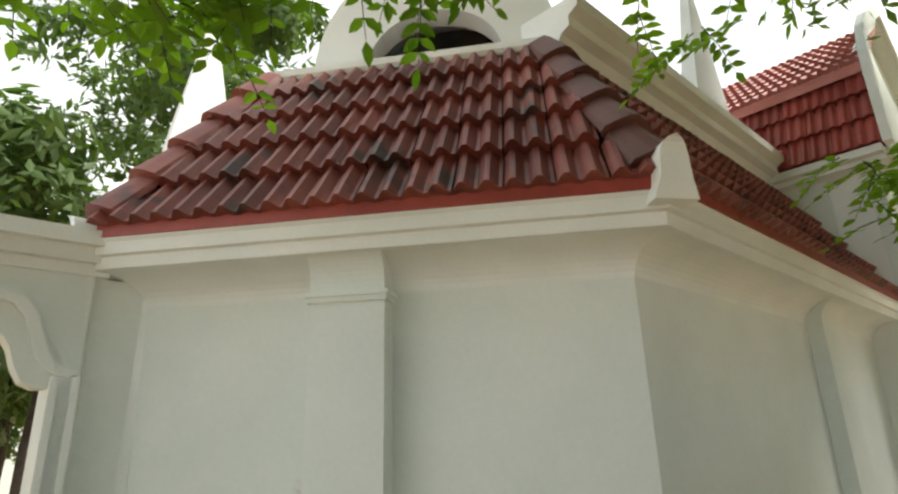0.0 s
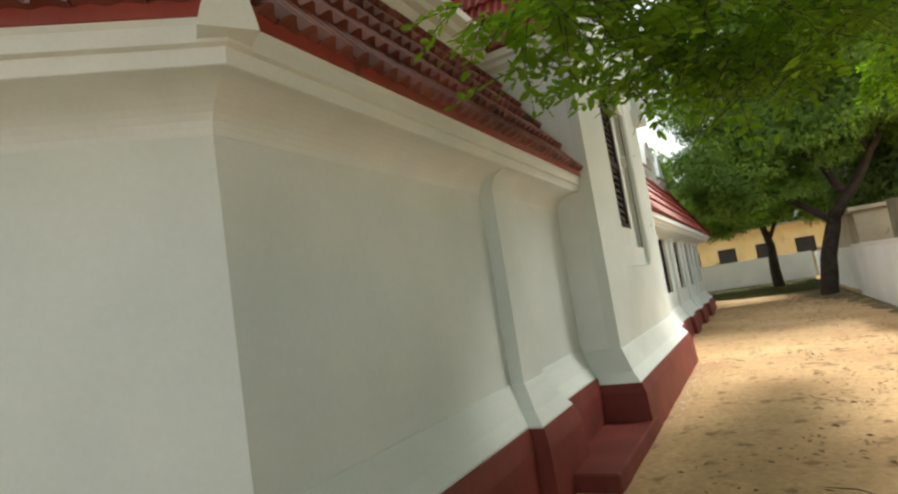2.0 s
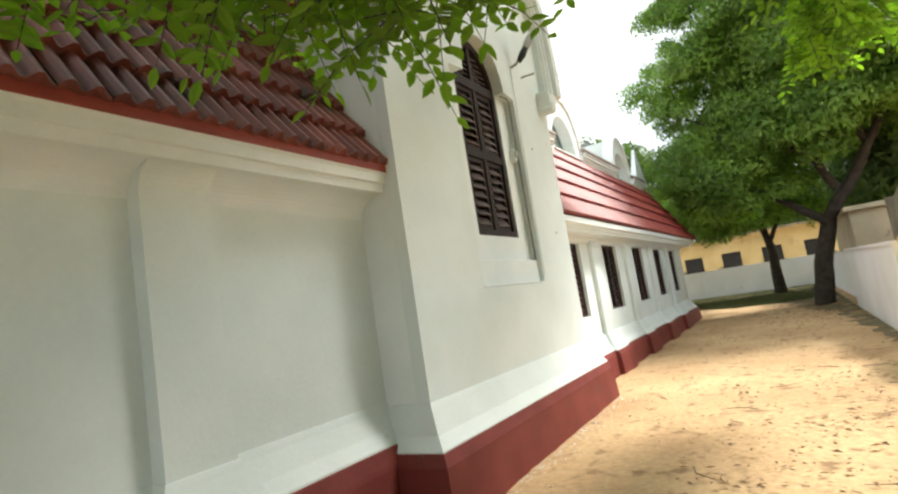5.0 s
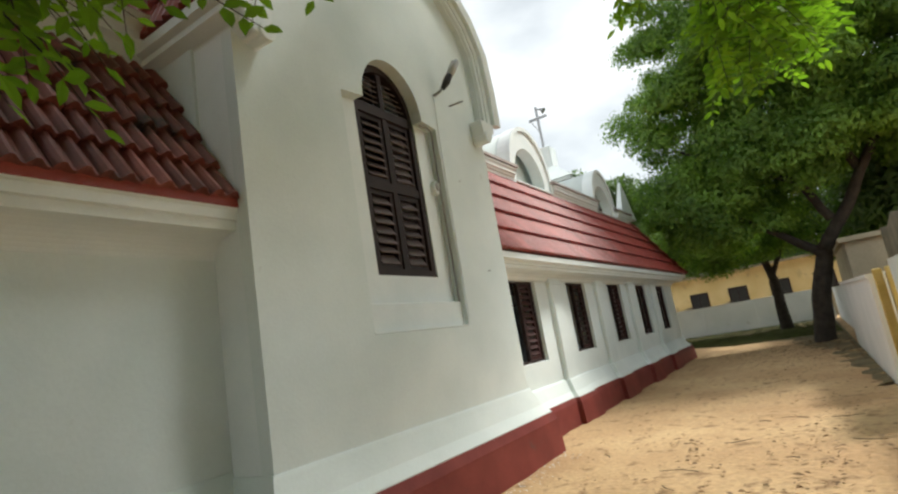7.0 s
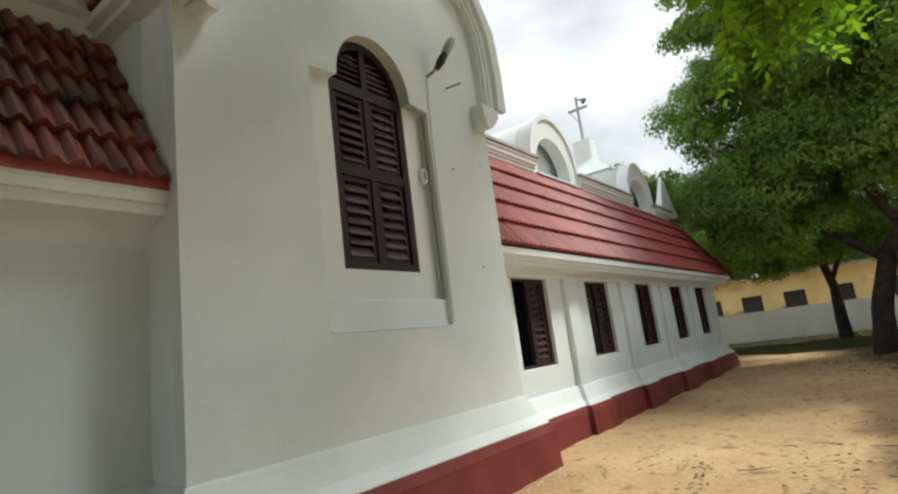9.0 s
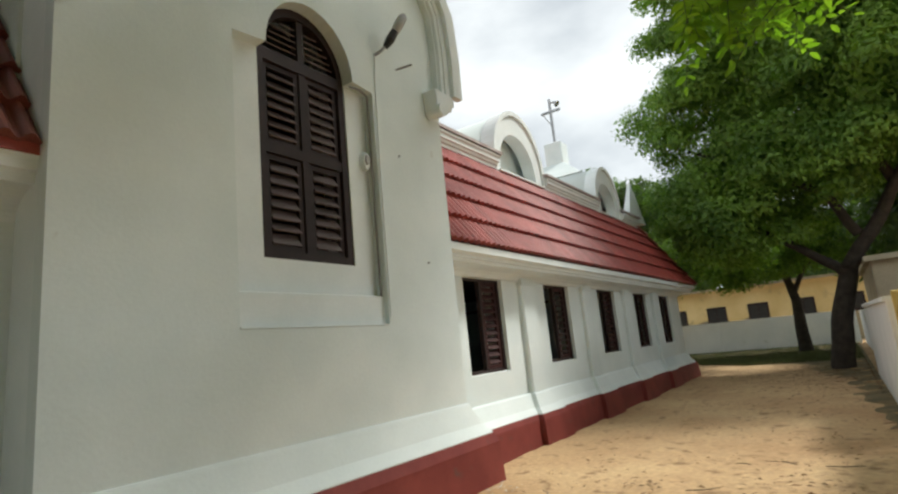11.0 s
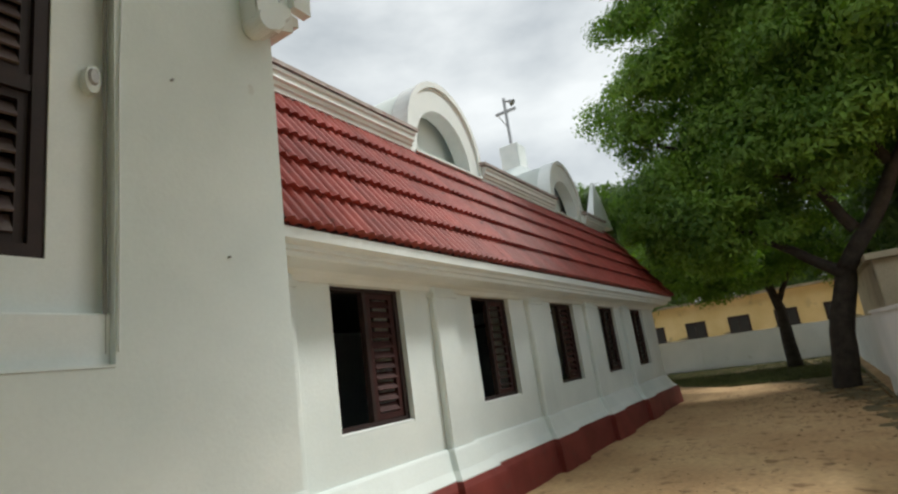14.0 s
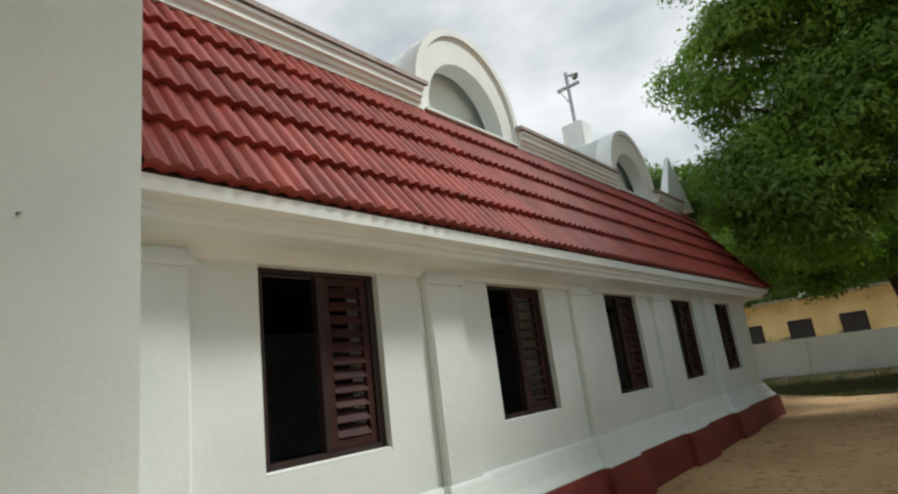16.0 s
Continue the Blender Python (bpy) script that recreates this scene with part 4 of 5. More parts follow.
plate(bm, [(-0.45, 3.23), (4.0, 3.40), (8.5, 3.23), (8.5, 3.35), (4.0, 3.52), (-0.45, 3.35)], [], lambda u, v, d: (u, -8.5 + 25 * d, v))
part("roof", bm, GREY_STAIN, house)
part("side_wall", box(0.4, 8, 15.6, 16, -0.1, 3.25, 0), YELLOW, house)

shed = thing("shed", "old cream plastered outbuilding with a flat roof", "outbuilding", (22.6, -2.55, 0))
part("wall", box(0, 6, -1.2, 0.0, -0.1, 2.45, 0.02), YELLOW_PALE, shed)
part("roof", box(-0.15, 6.2, -1.4, 0.12, 2.45, 2.58, 0.01), YELLOW_PALE, shed)
shed2 = thing("ruin", "weathered dark rubble wall behind the compound wall", "ruined wall", (15.0, -3.3, 0))
bm = bmesh.new()
tops = [(0.0, 2.3), (0.9, 2.45), (1.8, 2.4), (2.8, 2.75), (3.6, 2.6), (4.6, 2.7), (5.6, 2.5), (7.0, 2.6)]
plate(bm, [(0, -0.1), (7.0, -0.1)] + list(reversed(tops)), [], lambda u, v, d: (u, -0.4 * d, v))
part("wall", bm, GREY_STAIN, shed2)

# ---------------------------------------------------------------- trees


def leaf_mesh(name, centres, normals, sizes, mat, rng, ratio=0.34):
    """Many small leaves, each of two triangles folded along the midrib, lying across the given normals."""
    n = len(centres)
    up = normals / (np.linalg.norm(normals, axis=1)[:, None] + 1e-9)
    d = np.cross(up, rng.normal(size=(n, 3)))
    d /= np.linalg.norm(d, axis=1)[:, None] + 1e-9
    s = np.cross(up, d)
    L = sizes[:, None]
    a, b = centres - d * L * 0.5, centres + d * L * 0.5 - up * L * 0.12
    p, q = centres + s * L * ratio * 0.5 - up * L * 0.08, centres - s * L * ratio * 0.5 - up * L * 0.08
    verts = np.stack([a, p, b, q], 1).reshape(-1, 3)
    idx = np.arange(n)[:, None] * 4
    faces = np.concatenate([idx + np.array([[0, 1, 2]]), idx + np.array([[0, 2, 3]])], 1).reshape(-1, 3)
    me = bpy.data.meshes.new(name)
    me.from_pydata(verts.tolist(), [], faces.tolist())
    me.materials.append(mat)
    return me


def crown(name, parent, blobs, clumps, leaves, size, mat, seed, lump=0.7, rough=0.55):
    """Leaves on the upper sides of lumps that sit on and in a set of ellipsoids (x, y, z, rx, ry, rz)."""
    rng = np.random.default_rng(seed)
    vol = np.array([b[3] * b[4] + b[4] * b[5] + b[3] * b[5] for b in blobs])
    pick = rng.choice(len(blobs), clumps, p=vol / vol.sum())
    B = np.array(blobs)[pick]
    u = rng.normal(size=(clumps, 3))
    u /= np.linalg.norm(u, axis=1)[:, None]
    r = np.clip(1 - np.abs(rng.normal(size=clumps)) * 0.25, 0.2, 1.05)
    c = B[:, :3] + u * B[:, 3:] * r[:, None]
    big = lump * rng.uniform(0.45, 1.35, clumps)
    k = (leaves * (big / lump) ** 2 * rng.uniform(0.8, 1.2, clumps)).astype(int)
    n = k.sum()
    v = rng.normal(size=(n, 3))
    v /= np.linalg.norm(v, axis=1)[:, None]
    v[:, 2] = np.where(v[:, 2] < -0.6, -v[:, 2], v[:, 2])
    rad = np.repeat(big, k) * np.clip(1 - np.abs(rng.normal(size=n)) * 0.3 + rng.normal(size=n) * 0.13, 0.2, 1.45)
    pts = np.repeat(c, k, axis=0) + v * rad[:, None] * np.array([1, 1, 0.74])
    nrm = v + rng.normal(size=(n, 3)) * rough + np.array([0, 0, 0.25])
    ob = new(name, leaf_mesh(name, pts, nrm, size * rng.uniform(0.6, 1.3, n), mat, rng))
    ob.parent = parent
    return ob


def limb(points, r0, r1, name, parent, wobble=0.1):
    pts = [Vector(p) for p in points]
    fine = []
    for a, b in zip(pts, pts[1:]):
        for k in range(4):
            p = a.lerp(b, k / 4)
            fine.append(p + Vector(noise.noise_vector(p * 0.9)) * wobble * (0 if not fine else 1))
    fine.append(pts[-1])
    n = len(fine)
    return part(name, tube(bmesh.new(), fine, [r0 + (r1 - r0) * i / (n - 1) for i in range(n)], 9), BARK, parent, "", True)


tree = thing("tree", "large leafy tree with a dark leaning forked trunk", "tree", (0, 0, 0))
limb([(23.5, -1.6, -0.1), (23.5, -1.62, 0.3), (23.45, -1.76, 1.1), (23.4, -2.0, 2.0), (23.35, -2.15, 2.5)], 0.28, 0.20, "trunk", tree, 0.10)
limb([(23.35, -2.12, 2.4), (23.2, -2.75, 3.2), (23.1, -3.4, 4.3), (23.0, -4.2, 5.6), (22.9, -4.8, 7.5)], 0.19, 0.07, "limb", tree)
limb([(23.35, -2.08, 2.3), (23.3, -1.4, 3.0), (23.2, -0.4, 3.7), (23.0, 0.8, 4.5)], 0.14, 0.04, "limb", tree)
limb([(23.2, -2.5, 3.2), (23.2, -1.9, 4.4), (23.4, -0.6, 5.4), (23.4, 1.0, 6.4)], 0.13, 0.04, "limb", tree)
limb([(23.1, -3.4, 4.3), (23.6, -2.8, 6.8), (24.0, -1.6, 9.5)], 0.13, 0.04, "limb", tree)
crown("crown", tree, [(24.0, -1.9, 8.4, 3.2, 3.3, 3.8), (23.4, -4.9, 7.4, 3.2, 2.8, 3.4), (23.6, 0.5, 6.3, 2.0, 1.7, 2.2), (23.4, 1.3, 8.6, 1.3, 1.1, 1.7), (23.2, -1.4, 5.0, 2.0, 1.9, 1.4), (23.6, 1.1, 10.6, 1.3, 1.2, 1.4), (23.2, -6.2, 10.2, 3, 3, 3), (22.4, -3.2, 6.2, 2.2, 2.0, 2.0), (23.8, 0.7, 4.7, 1.4, 1.3, 1.0), (23.9, -0.6, 12.0, 1.8, 1.6, 1.3), (23.2, -0.6, 4.4, 2.2, 1.8, 0.9), (23.4, 0.9, 4.3, 1.3, 1.1, 0.8), (22.6, -3.6, 5.2, 2.0, 1.8, 1.0), (23.0, -3.0, 9.5, 2.6, 2.4, 2.6), (23.2, -4.6, 9.6, 2.6, 2.0, 2.4), (23.2, -3.6, 11.8, 3.0, 2.6, 2.4), (23.0, -7.6, 7.6, 3.0, 2.6, 3.0), (23.4, -2.2, 6.6, 2.2, 2.0, 1.6), (23.0, -5.2, 11.6, 2.4, 2.2, 2.0), (22.8, -5.6, 6.0, 2.2, 2.0, 1.8), (23.8, -0.3, 3.75, 1.9, 1.7, 0.6), (24.2, 1.4, 3.8, 1.2, 1.0, 0.7), (26.0, 0.2, 3.9, 2.0, 2.2, 0.8), (23.4, 1.9, 7.2, 1.0, 0.9, 1.2), (23.6, -0.5, 8.0, 1.4, 1.3, 1.6), (23.6, -1.6, 10.4, 1.6, 1.6, 1.5)], 560, 1020, 0.150, LEAF, 3, 0.80, 0.35)

tree2 = thing("tree", "smaller dark leafy tree standing before the compound wall", "tree", (0, 0, 0))
limb([(32.4, -0.42, -0.1), (32.4, -0.40, 0.9), (32.4, -0.42, 2.0), (32.3, -0.2, 3.2)], 0.27, 0.13, "trunk", tree2, 0.05)
limb([(32.4, -0.4, 2.3), (32.2, -0.9, 3.2), (32.0, -1.8, 4.2)], 0.11, 0.04, "limb", tree2)
limb([(32.3, -0.25, 3.0), (32.1, 0.9, 3.7), (32.0, 1.9, 4.4)], 0.10, 0.04, "limb", tree2)
crown("crown", tree2, [(32.0, -0.2, 4.1, 2.6, 2.8, 1.5), (32.1, 2.0, 4.4, 2.0, 1.8, 1.6), (32.0, -2.6, 4.4, 2.2, 2.2, 1.8), (32.0, 0.9, 3.3, 1.6, 1.6, 0.6), (31.8, -2.0, 3.2, 1.6, 1.6, 0.7)], 190, 320, 0.17, LEAF, 5, 0.68, 0.4)

for k, (x, y, z, r) in enumerate(((33.0, 6.0, 4.6, 3.2), (1.9, 16.8, 3.0, 2.3), (28.6, 5.6, 5.6, 2.4), (48.0, 2.0, 5.0, 4.4), (48.0, 8.0, 5.0, 4.4), (47.0, -5.0, 5.0, 4.4), (45.5, -1.5, 4.0, 2.8), (45.5, 5.0, 4.0, 3.0), (30.0, -5.2, 4.4, 2.6), (26.0, -5.4, 4.2, 2.2), (31.5, 9.5, 6.2, 3.6), (2.0, 12.8, 7.2, 3.9), (-0.5, 11.8, 4.2, 2.6), (-6.0, 13.0, 5.2, 3.8), (34, -5.5, 7.0, 3.0), (26.5, -6.0, 6.5, 2.6), (2.0, -8.5, 4.6, 3.4), (9.0, -8.6, 4.6, 3.2), (-5.0, -6.0, 4.8, 3.4))):
    tr = thing("tree", "leafy green tree beyond the yard wall", "tree", (0, 0, 0), "trees beyond the wall")
    limb([(x, y, -0.1), (x + 0.1, y + 0.1, z * 0.4), (x, y, z)], 0.2, 0.08, "trunk", tr)
    crown("crown", tr, [(x, y, z, r, r, r * 0.8), (x + 0.5 * r, y - 0.5 * r, z + 0.4 * r, r * 0.6, r * 0.6, r * 0.5), (x - 0.5 * r, y + 0.4 * r, z - 0.3 * r, r * 0.65, r * 0.6, r * 0.5)], 80, 220, 0.29, LEAF_FAR, 20 + k, 0.78, 0.4)

# the tree whose boughs hang over the path
over = thing("tree", "tree with bright green leaflets on boughs over the path", "tree", (0, 0, 0))
limb([(5.6, -4.3, -0.1), (5.6, -4.2, 1.5), (5.7, -4.0, 3.2), (5.8, -3.6, 5.2)], 0.30, 0.16, "trunk", over, 0.06)
crown("crown", over, [(8.6, -2.2, 4.9, 1.6, 1.0, 0.7), (7.0, -2.0, 5.0, 1.5, 1.2, 0.7), (3.6, -1.6, 5.6, 1.8, 1.6, 0.9), (5.6, -0.4, 5.0, 1.5, 1.0, 0.6)], 110, 420, 0.11, LEAF_NEAR, 11, 0.5)
# three unseen crowns, added above the view to shade the chancel and transept
crown("high_shade_crown", over, [(3.2, -2.8, 7.4, 4.4, 4.2, 1.9), (0.0, -4.5, 7.0, 4.5, 4.0, 1.8), (3.0, 0.0, 7.4, 3.0, 1.8, 1.0), (6.4, 0.2, 7.6, 2.0, 2.2, 0.8), (-2.0, -0.8, 6.6, 2.6, 2.2, 1.5)], 620, 210, 0.24, LEAF, 12, 1.1)
crown("side_shade_crown", over, [(12.3, -1.8, 8.1, 2.6, 1.7, 1.0), (8.7, -1.4, 7.9, 1.2, 1.0, 0.6)], 100, 74, 0.24, LEAF, 14, 0.8)
crown("low_shade_crown", over, [(4.5, 0.5, 5.1, 1.4, 1.0, 0.5), (6.2, -0.4, 5.6, 1.2, 1.2, 0.5), (4.0, -1.4, 4.8, 1.6, 1.2, 0.6), (6.0, -2.0, 5.2, 1.4, 1.2, 0.6)], 130, 200, 0.14, LEAF, 15, 0.6)
limb([(5.8, -3.7, 5.0), (4.0, -3.2, 6.4), (1.0, -3.6, 7.0)], 0.14, 0.05, "limb", over)
limb([(5.8, -3.6, 5.1), (7.2, -3.4, 6.4), (8.6, -3.6, 7.2)], 0.13, 0.05, "limb", over)
limb([(5.8, -3.6, 5.1), (5.0, -1.8, 6.8), (4.2, 0.0, 7.6)], 0.12, 0.04, "limb", over)


def sprays(spec, seed, name):
    """Twigs with paired leaflets, each hanging from a point on a branch."""
    rng = np.random.default_rng(seed)
    pts, dirs, sizes, verts, faces = [], [], [], [], []
    tw = bmesh.new()
    for x, y, z, rx, ry, rz, count, size in spec:
        for _ in range(count):
            p = np.array([x, y, z]) + rng.uniform(-1, 1, 3) * np.array([rx, ry, rz])
            d = rng.normal(size=3) * np.array([1, 1, 0.35]) + np.array([0, 0, -0.45])
            d /= np.linalg.norm(d)
            length = rng.uniform(0.22, 0.42)
            side = np.cross(d, [0, 0, 1.0])
            side /= np.linalg.norm(side) + 1e-9
            nrm = np.cross(side, d)
            tip = p + d * length + np.array([0, 0, -0.06])
            tube(tw, [p, p + d * length * 0.55, tip], [0.004, 0.003, 0.0015], 3)
            pairs = int(rng.integers(4, 8))
            for i in range(pairs + 1):
                f = (i + 0.6) / (pairs + 0.6)
                base = p + d * length * f + np.array([0, 0, -0.06 * f * f])
                for sg in ((-1, 1) if i < pairs else (0,)):
                    a = d * (0.55 if sg else 1.0) + side * sg * 0.85 + nrm * rng.uniform(-0.25, 0.25) + rng.normal(size=3) * 0.12
                    a /= np.linalg.norm(a)
                    w = np.cross(a, nrm + rng.normal(size=3) * 0.25)
                    w /= np.linalg.norm(w) + 1e-9
                    L = size * rng.uniform(0.75, 1.2)
                    W = L * rng.uniform(0.20, 0.25)
                    k = len(verts)
                    fold = np.cross(w, a) * L * 0.05
                    verts += [base, base + a * L * 0.32 + w * W + fold, base + a * L * 0.68 + w * W * 0.8 + fold, base + a * L, base + a * L * 0.68 - w * W * 0.8 + fold, base + a * L * 0.32 - w * W + fold]
                    faces += [(k, k + 1, k + 2, k + 3), (k, k + 3, k + 4, k + 5)]
    me = bpy.data.meshes.new(name)
    me.from_pydata([tuple(v) for v in verts], [], faces)
    me.materials.append(LEAF_NEAR)
    ob = new(name, me)
    ob.parent = over
    tagged(ob, kind="stuff")
    tagged(part("twig", tw, BARK, over), kind="stuff")


limb([(5.7, -3.9, 3.4), (5.6, -2.4, 3.9), (5.0, -0.8, 3.6), (4.3, 0.6, 3.2)], 0.05, 0.012, "branch", over, 0.08)
limb([(5.7, -3.9, 3.6), (7.2, -2.8, 4.0), (8.4, -1.9, 4.0), (9.6, -1.6, 3.9)], 0.05, 0.012, "branch", over, 0.08)
limb([(5.2, -1.2, 3.7), (5.6, 0.2, 3.3), (5.8, 0.9, 3.1)], 0.025, 0.008, "branch", over, 0.05)
limb([(4.5, 0.2, 3.2), (3.2, 0.9, 3.4), (1.6, 1.8, 3.5), (0.9, 2.2, 3.5)], 0.02, 0.008, "branch", over, 0.05)
sprays([(4.2, 0.95, 2.85, 0.35, 0.3, 0.2, 32, 0.08), (4.6, 0.55, 2.95, 0.5, 0.4, 0.3, 100, 0.085), (5.2, 0.1, 2.95, 0.6, 0.45, 0.35, 120, 0.085), (5.8, -0.6, 3.15, 0.7, 0.45, 0.3, 120, 0.085), (4.6, -0.4, 3.35, 0.6, 0.5, 0.3, 70, 0.085),
        (5.25, 0.5, 2.85, 0.35, 0.3, 0.2, 60, 0.085), (5.2, -0.15, 2.62, 0.35, 0.3, 0.18, 45, 0.085),
        (7.4, -1.5, 3.55, 0.8, 0.45, 0.35, 120, 0.085), (8.8, -1.8, 3.9, 0.8, 0.4, 0.35, 110, 0.09), (9.6, -1.6, 3.45, 0.7, 0.3, 0.22, 100, 0.10), (10.6, -1.9, 3.85, 0.7, 0.3, 0.25, 70, 0.10), (6.6, -1.2, 3.5, 0.7, 0.5, 0.35, 100, 0.085),
        (1.5, 1.7, 3.3, 0.35, 0.3, 0.18, 50, 0.08), (0.9, 2.3, 3.25, 0.4, 0.3, 0.22, 80, 0.085), (2.9, 1.3, 3.55, 0.4, 0.35, 0.2, 18, 0.08)], 7, "leaves")

# ---------------------------------------------------------------- the wing wall at the chancel's canted corner
bm = bmesh.new()
raw_box(bm, 1.20, 1.50, 4.04, 4.30, -0.1, 2.44)
structure("wall_wing", bm, WHITE, "short white plaster wing wall beside the chancel", "wall")
# battered chamfer at the chancel's corner
bm = bmesh.new()
cx, cy = CH[2]
lo = [bm.verts.new((cx + a, cy + b, -0.1)) for a, b in ((0.03, -0.045), (-0.15, 0.045), (-0.12, 0.15), (0.06, 0.15))]
hi = [bm.verts.new((cx + a, cy + b, 2.36)) for a, b in ((0.012, -0.012), (-0.055, 0.055), (-0.04, 0.15), (0.06, 0.15))]
for k in range(4):
    bm.faces.new((lo[k], lo[(k + 1) % 4], hi[(k + 1) % 4], hi[k]))
bm.faces.new(lo)
bm.faces.new(hi)
bevel(bm, 0.012)
structure("trim_corner_buttress", bm, WHITE_TRIM, "battered white plaster strip at the chancel corner", "buttress")
bm = box(1.082, 1.198, 3.98, 4.34, -0.1, 1.93, 0.008)
raw_box(bm, 1.075, 1.108, 3.935, 3.978, -0.1, 1.90)
raw_box(bm, 1.164, 1.198, 3.935, 3.978, -0.1, 1.92)
structure("trim_wing_pilaster", bm, WHITE_TRIM, "narrow fluted white plaster pier of the wing wall", "pilaster")
curl = [(1.198, 2.44), (1.198, 1.92), (1.15, 1.92), (1.09, 1.93), (1.04, 1.96), (1.00, 2.02), (0.97, 2.10), (0.94, 2.19), (0.88, 2.26), (0.78, 2.29), (0.68, 2.32), (0.60, 2.44)]
bm = bmesh.new()
plate(bm, curl, [], lambda u, v, d: (u, 4.0 + 0.28 * d, v))
structure("trim_volute", bm, WHITE, "curled white plaster bracket under the wing wall cap", "bracket")
low = [(1.085, 1.87), (1.03, 1.87), (0.97, 1.90), (0.93, 1.97), (0.90, 2.06), (0.86, 2.12), (0.78, 2.15), (0.66, 2.17), (0.58, 2.24)]
bm = bmesh.new()
plate(bm, low + list(reversed(curl[3:])), [], lambda u, v, d: (u, 4.02 + 0.22 * d, v))
structure("trim_volute_roll", bm, WHITE, "rolled white plaster lip along the curled bracket", "bracket")
edge = curl[2:]
bm = bmesh.new()
ring = [(u - 0.0, v) for u, v in edge] + [(u + 0.045, v + 0.03) for u, v in reversed(edge)]
plate(bm, ring, [], lambda u, v, d: (u, 3.965 + 0.04 * d, v))
structure("trim_volute_rim", bm, WHITE_TRIM, "raised rim along the curled plaster bracket", "bracket")
bm = bmesh.new()
for y0, z0, z1 in ((3.98, 2.44, 2.50), (3.93, 2.50, 2.58), (3.88, 2.58, 2.66)):
    raw_box(bm, -1.2, 1.26, y0, 8.28 - y0, z0, z1)
structure("trim_wing_cap", bm, WHITE_TRIM, "stepped white plaster cap of the wing wall", "coping")
bm = box(-1.1, -0.7, 4.0, 4.3, -0.1, 2.44, 0.02)
structure("trim_wing_pier", bm, WHITE, "white plaster gate pier", "pilaster")

# ---------------------------------------------------------------- fittings on the transept wall
lamp = thing("wall_lamp", "black outdoor lamp with a clear cover on the transept wall", "wall lamp", (10.27, TR_Y, 4.33))
bm = bmesh.new()
tube(bm, [(0, 0, 0), (0.02, -0.08, 0.03), (0.05, -0.14, 0.09)], [0.018, 0.016, 0.016], 8)
part("bracket", bm, METAL, lamp)
bm = bmesh.new()
tube(bm, [(0.04, -0.12, 0.06), (0.07, -0.17, 0.14), (0.10, -0.21, 0.22)], [0.03, 0.048, 0.04], 10)
part("housing", bm, BLACK, lamp)
bm = bmesh.new()
tube(bm, [(0.10, -0.21, 0.22), (0.13, -0.25, 0.30), (0.155, -0.285, 0.37), (0.165, -0.30, 0.40)], [0.042, 0.05, 0.045, 0.02], 10)
part("cover", bm, GLASS, lamp, "clear ribbed lamp cover", True)
bm = bmesh.new()
tube(bm, [(10.60, TR_Y + 0.02, 4.30), (10.63, TR_Y - 0.06, 4.31), (10.68, TR_Y - 0.16, 4.33)], [0.012, 0.012, 0.012], 7)
tagged(part("pipe_stub", bm, METAL), "short grey pipe stub sticking out of the wall", "pipe")
bm = bmesh.new()
tube(bm, [(10.26, TR_Y - 0.012, 4.33), (10.235, TR_Y - 0.012, 4.0), (10.21, TR_Y - 0.012, 3.2), (10.205, TR_Y - 0.012, 2.0), (10.20, TR_Y - 0.012, 1.70)], [0.006] * 5, 6)
tagged(part("cable", bm, WHITE_TRIM), "thin white painted cable running down the wall", "cable")
# grey tube added in place of the shade on the panel's right reveal
bm = bmesh.new()
tube(bm, [(9.93, TR_Y + 0.05, 3.89), (10.05, TR_Y + 0.03, 3.885), (10.165, TR_Y + 0.05, 3.87), (10.172, TR_Y + 0.06, 3.7), (10.168, TR_Y + 0.06, 2.7), (10.17, TR_Y + 0.06, 1.70)], [0.011] * 6, 7)
tagged(part("conduit", bm, REVEAL_SHADE), "added grey tube standing for the shaded reveal of the window panel", "conduit")
fit = thing("switch_box", "small pale oval switch box beside the arched window", "switch box", (10.11, TR_Y + 0.10, 3.19))
oval = [(0.042 * math.cos(math.pi * k / 10), 0.085 * math.sin(math.pi * k / 10)) for k in range(20)]
bm = plate(bmesh.new(), oval, [], lambda u, v, d: (u, -0.04 + 0.062 * d, v))
part("base", bm, WHITE_TRIM, fit)
bm = plate(bmesh.new(), [(u * 0.7, v * 0.62 + 0.012) for u, v in oval], [], lambda u, v, d: (u * (0.75 + 0.25 * d), -0.062 + 0.0215 * d, v * (0.8 + 0.2 * d)))
part("cover", bm, GLASS, fit, "glossy grey plastic cover")
for x, z in ((10.52, 3.32), (10.86, 2.25)):
    bm = bmesh.new()
    tube(bm, [(x, TR_Y + 0.01, z), (x + 0.004, TR_Y - 0.02, z)], [0.009, 0.007], 7)
    tagged(part("wall_plug", bm, METAL), "small grey plug in the plaster wall", "plug", "wall plugs")

# ---------------------------------------------------------------- litter and grass


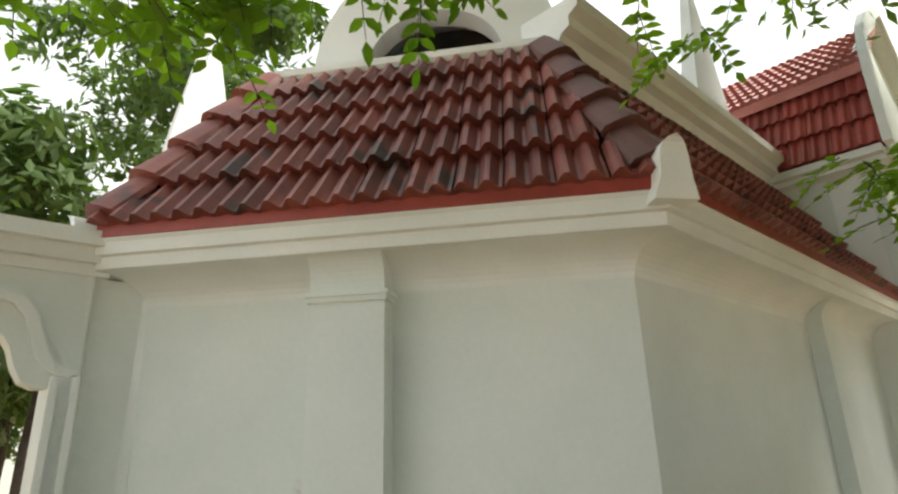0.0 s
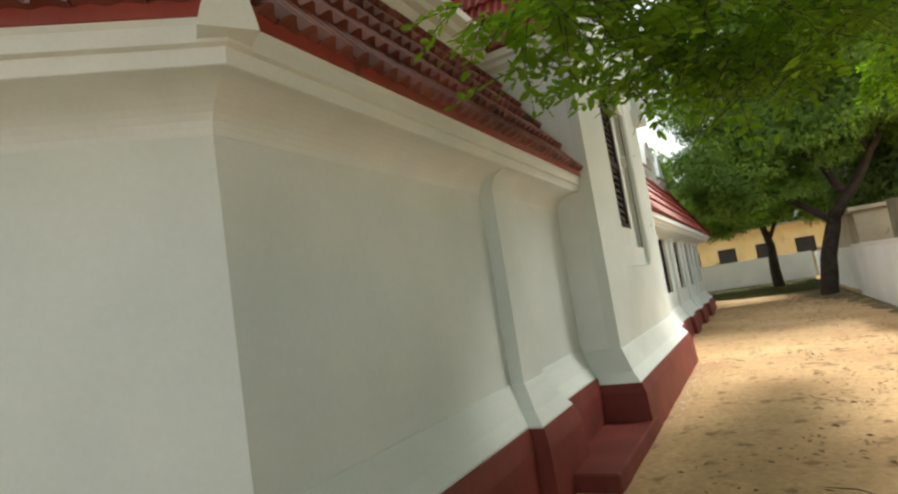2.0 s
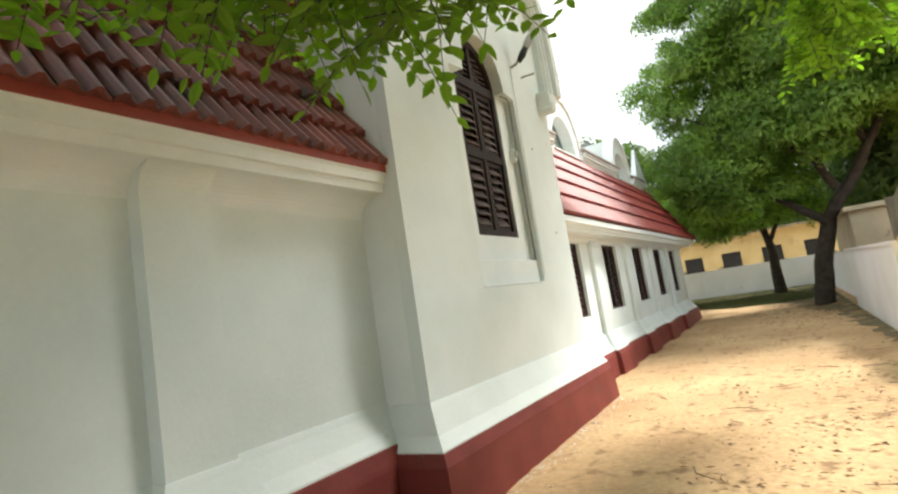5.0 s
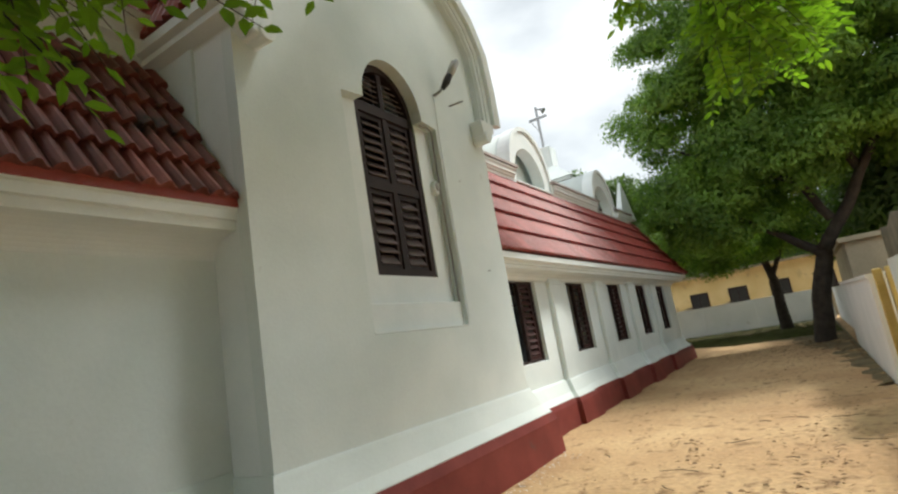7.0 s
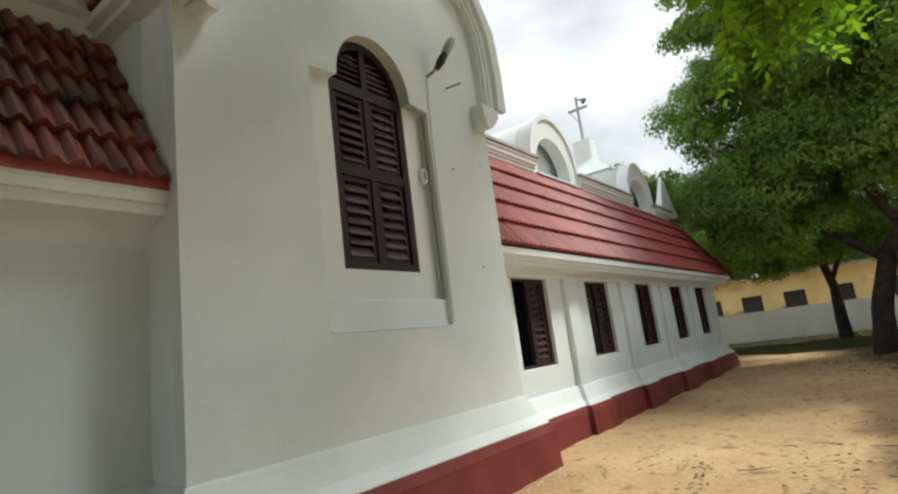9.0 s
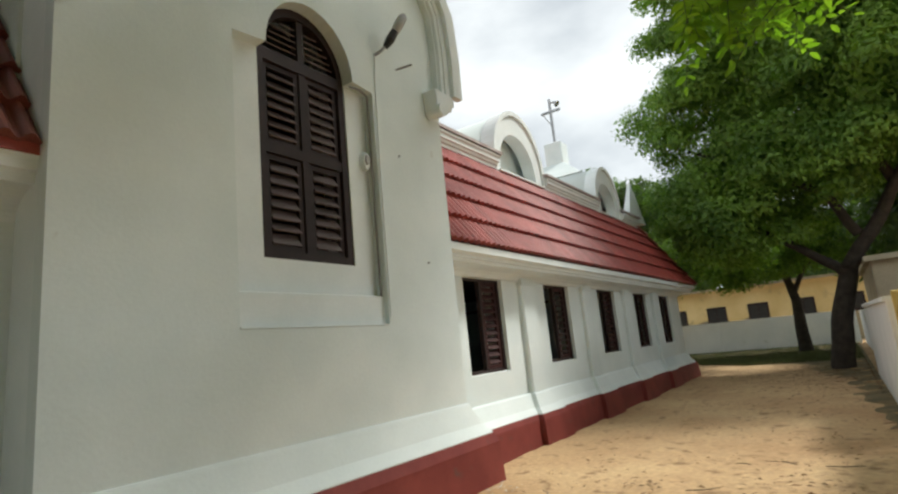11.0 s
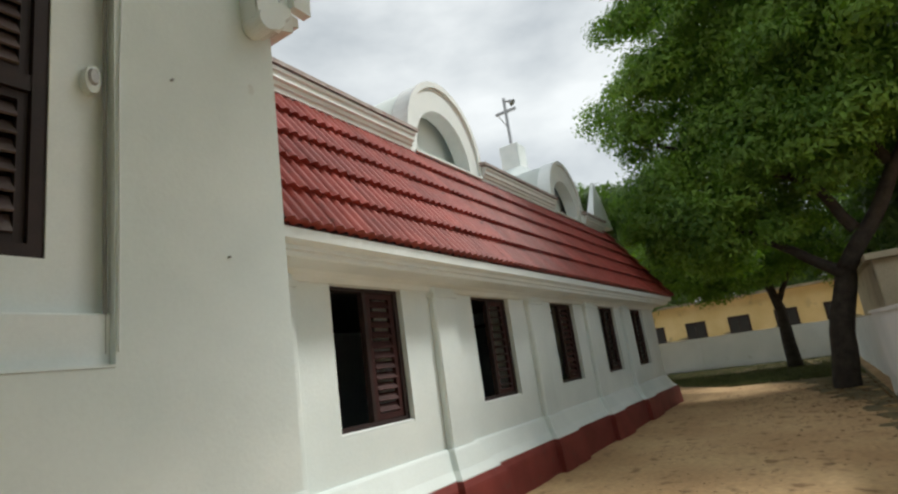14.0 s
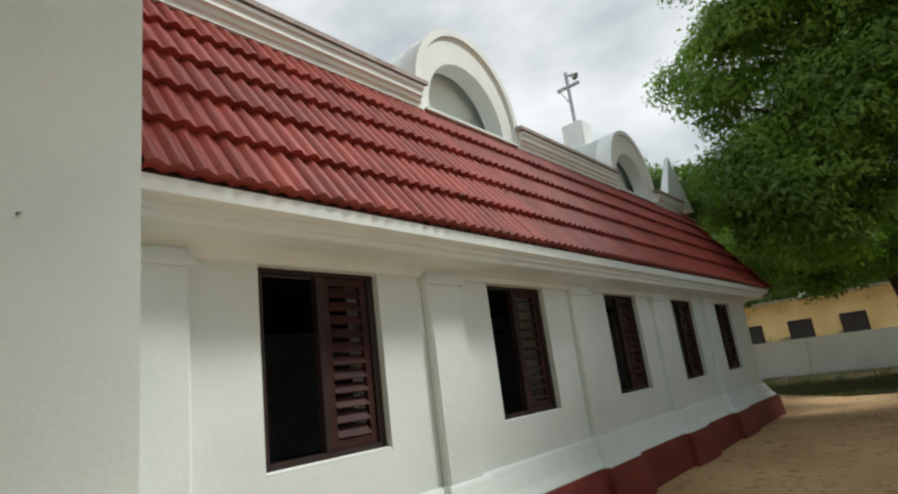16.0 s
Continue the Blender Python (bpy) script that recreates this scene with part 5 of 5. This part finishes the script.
def scatter(name, n, where, size, mat, seed, label, category, flat=True):
    rng = np.random.default_rng(seed)
    pts = np.array([where(rng) for _ in range(n)])
    verts, faces = [], []
    for x, y in pts:
        a = rng.uniform(0, 6.28)
        L = size * rng.uniform(0.5, 1.5)
        k = len(verts)
        if flat:
            ca, sa = math.cos(a) * L, math.sin(a) * L
            z = 0.006 + rng.uniform(0, 0.006)
            h = L * rng.uniform(0.0, 0.5)
            verts += [(x - ca, y - sa, z), (x + sa * 0.4, y - ca * 0.4, z + h), (x + ca, y + sa, z + h * 0.4), (x - sa * 0.4, y + ca * 0.4, z + h * 0.2)]
            faces += [(k, k + 1, k + 2), (k, k + 2, k + 3)]
        else:
            for b in range(4):
                a2 = a + b * 1.7
                k = len(verts)
                dx, dy = math.cos(a2), math.sin(a2)
                verts += [(x - dy * 0.01, y + dx * 0.01, -0.01), (x + dy * 0.01, y - dx * 0.01, -0.01), (x + dx * L * 0.6, y + dy * L * 0.6, L)]
                faces += [(k, k + 1, k + 2)]
    me = bpy.data.meshes.new(name)
    me.from_pydata(verts, [], faces)
    me.materials.append(mat)
    tagged(new(name, me), label, category, "", "stuff")


def yard(rng):
    while True:
        x, y = rng.uniform(4, 24), rng.uniform(-2.1, 1.0)
        if noise.noise((x * 1.1, y * 1.1, 17)) > rng.uniform(-0.25, 0.35):
            return x, y


def near_tree(rng):
    return rng.normal(23.0, 2.6), min(1.2, max(-2.1, rng.normal(-1.6, 0.8)))


def verge(rng):
    x = rng.uniform(26.5, 36.9)
    return x, rng.uniform(-2.1, 0.6 + (x - 26) * 0.9)


def wall_foot(rng):
    return rng.uniform(7.6, 11.4), 1.30 - abs(rng.normal(0, 0.12))


scatter("leaf_litter", 1700, yard, 0.022, LITTER, 31, "dry brown leaves scattered over the sandy yard", "leaf litter")
scatter("leaf_litter", 1800, near_tree, 0.032, LITTER, 32, "dry brown leaves thick on the earth round the tree", "leaf litter")
scatter("leaf_litter", 520, lambda rng: (rng.uniform(4.5, 12), rng.uniform(-2.3, 0.2)), 0.034, LITTER, 35, "larger dry leaves strewn over the near sand", "leaf litter")
bm = bmesh.new()
rng = random.Random(41)
for _ in range(16):
    x, y, a = rng.uniform(4.5, 14), rng.uniform(-2.0, 0.7), rng.uniform(0, 6.28)
    L = rng.uniform(0.05, 0.19)
    tube(bm, [(x, y, 0.006), (x + L * math.cos(a), y + L * math.sin(a), 0.010), (x + 2 * L * math.cos(a + 0.3), y + 2 * L * math.sin(a + 0.3), 0.007)], [0.004, 0.004, 0.002], 4)
tagged(part("twigs", bm, BARK), "thin dry twigs strewn over the sandy yard", "twigs", "", "stuff")
scatter("gravel", 260, wall_foot, 0.012, WHITE, 34, "crumbs of plaster along the foot of the plinth", "rubble")
scatter("grass", 14000, verge, 0.06, GRASS, 33, "thin short grass before the compound wall", "grass", False)
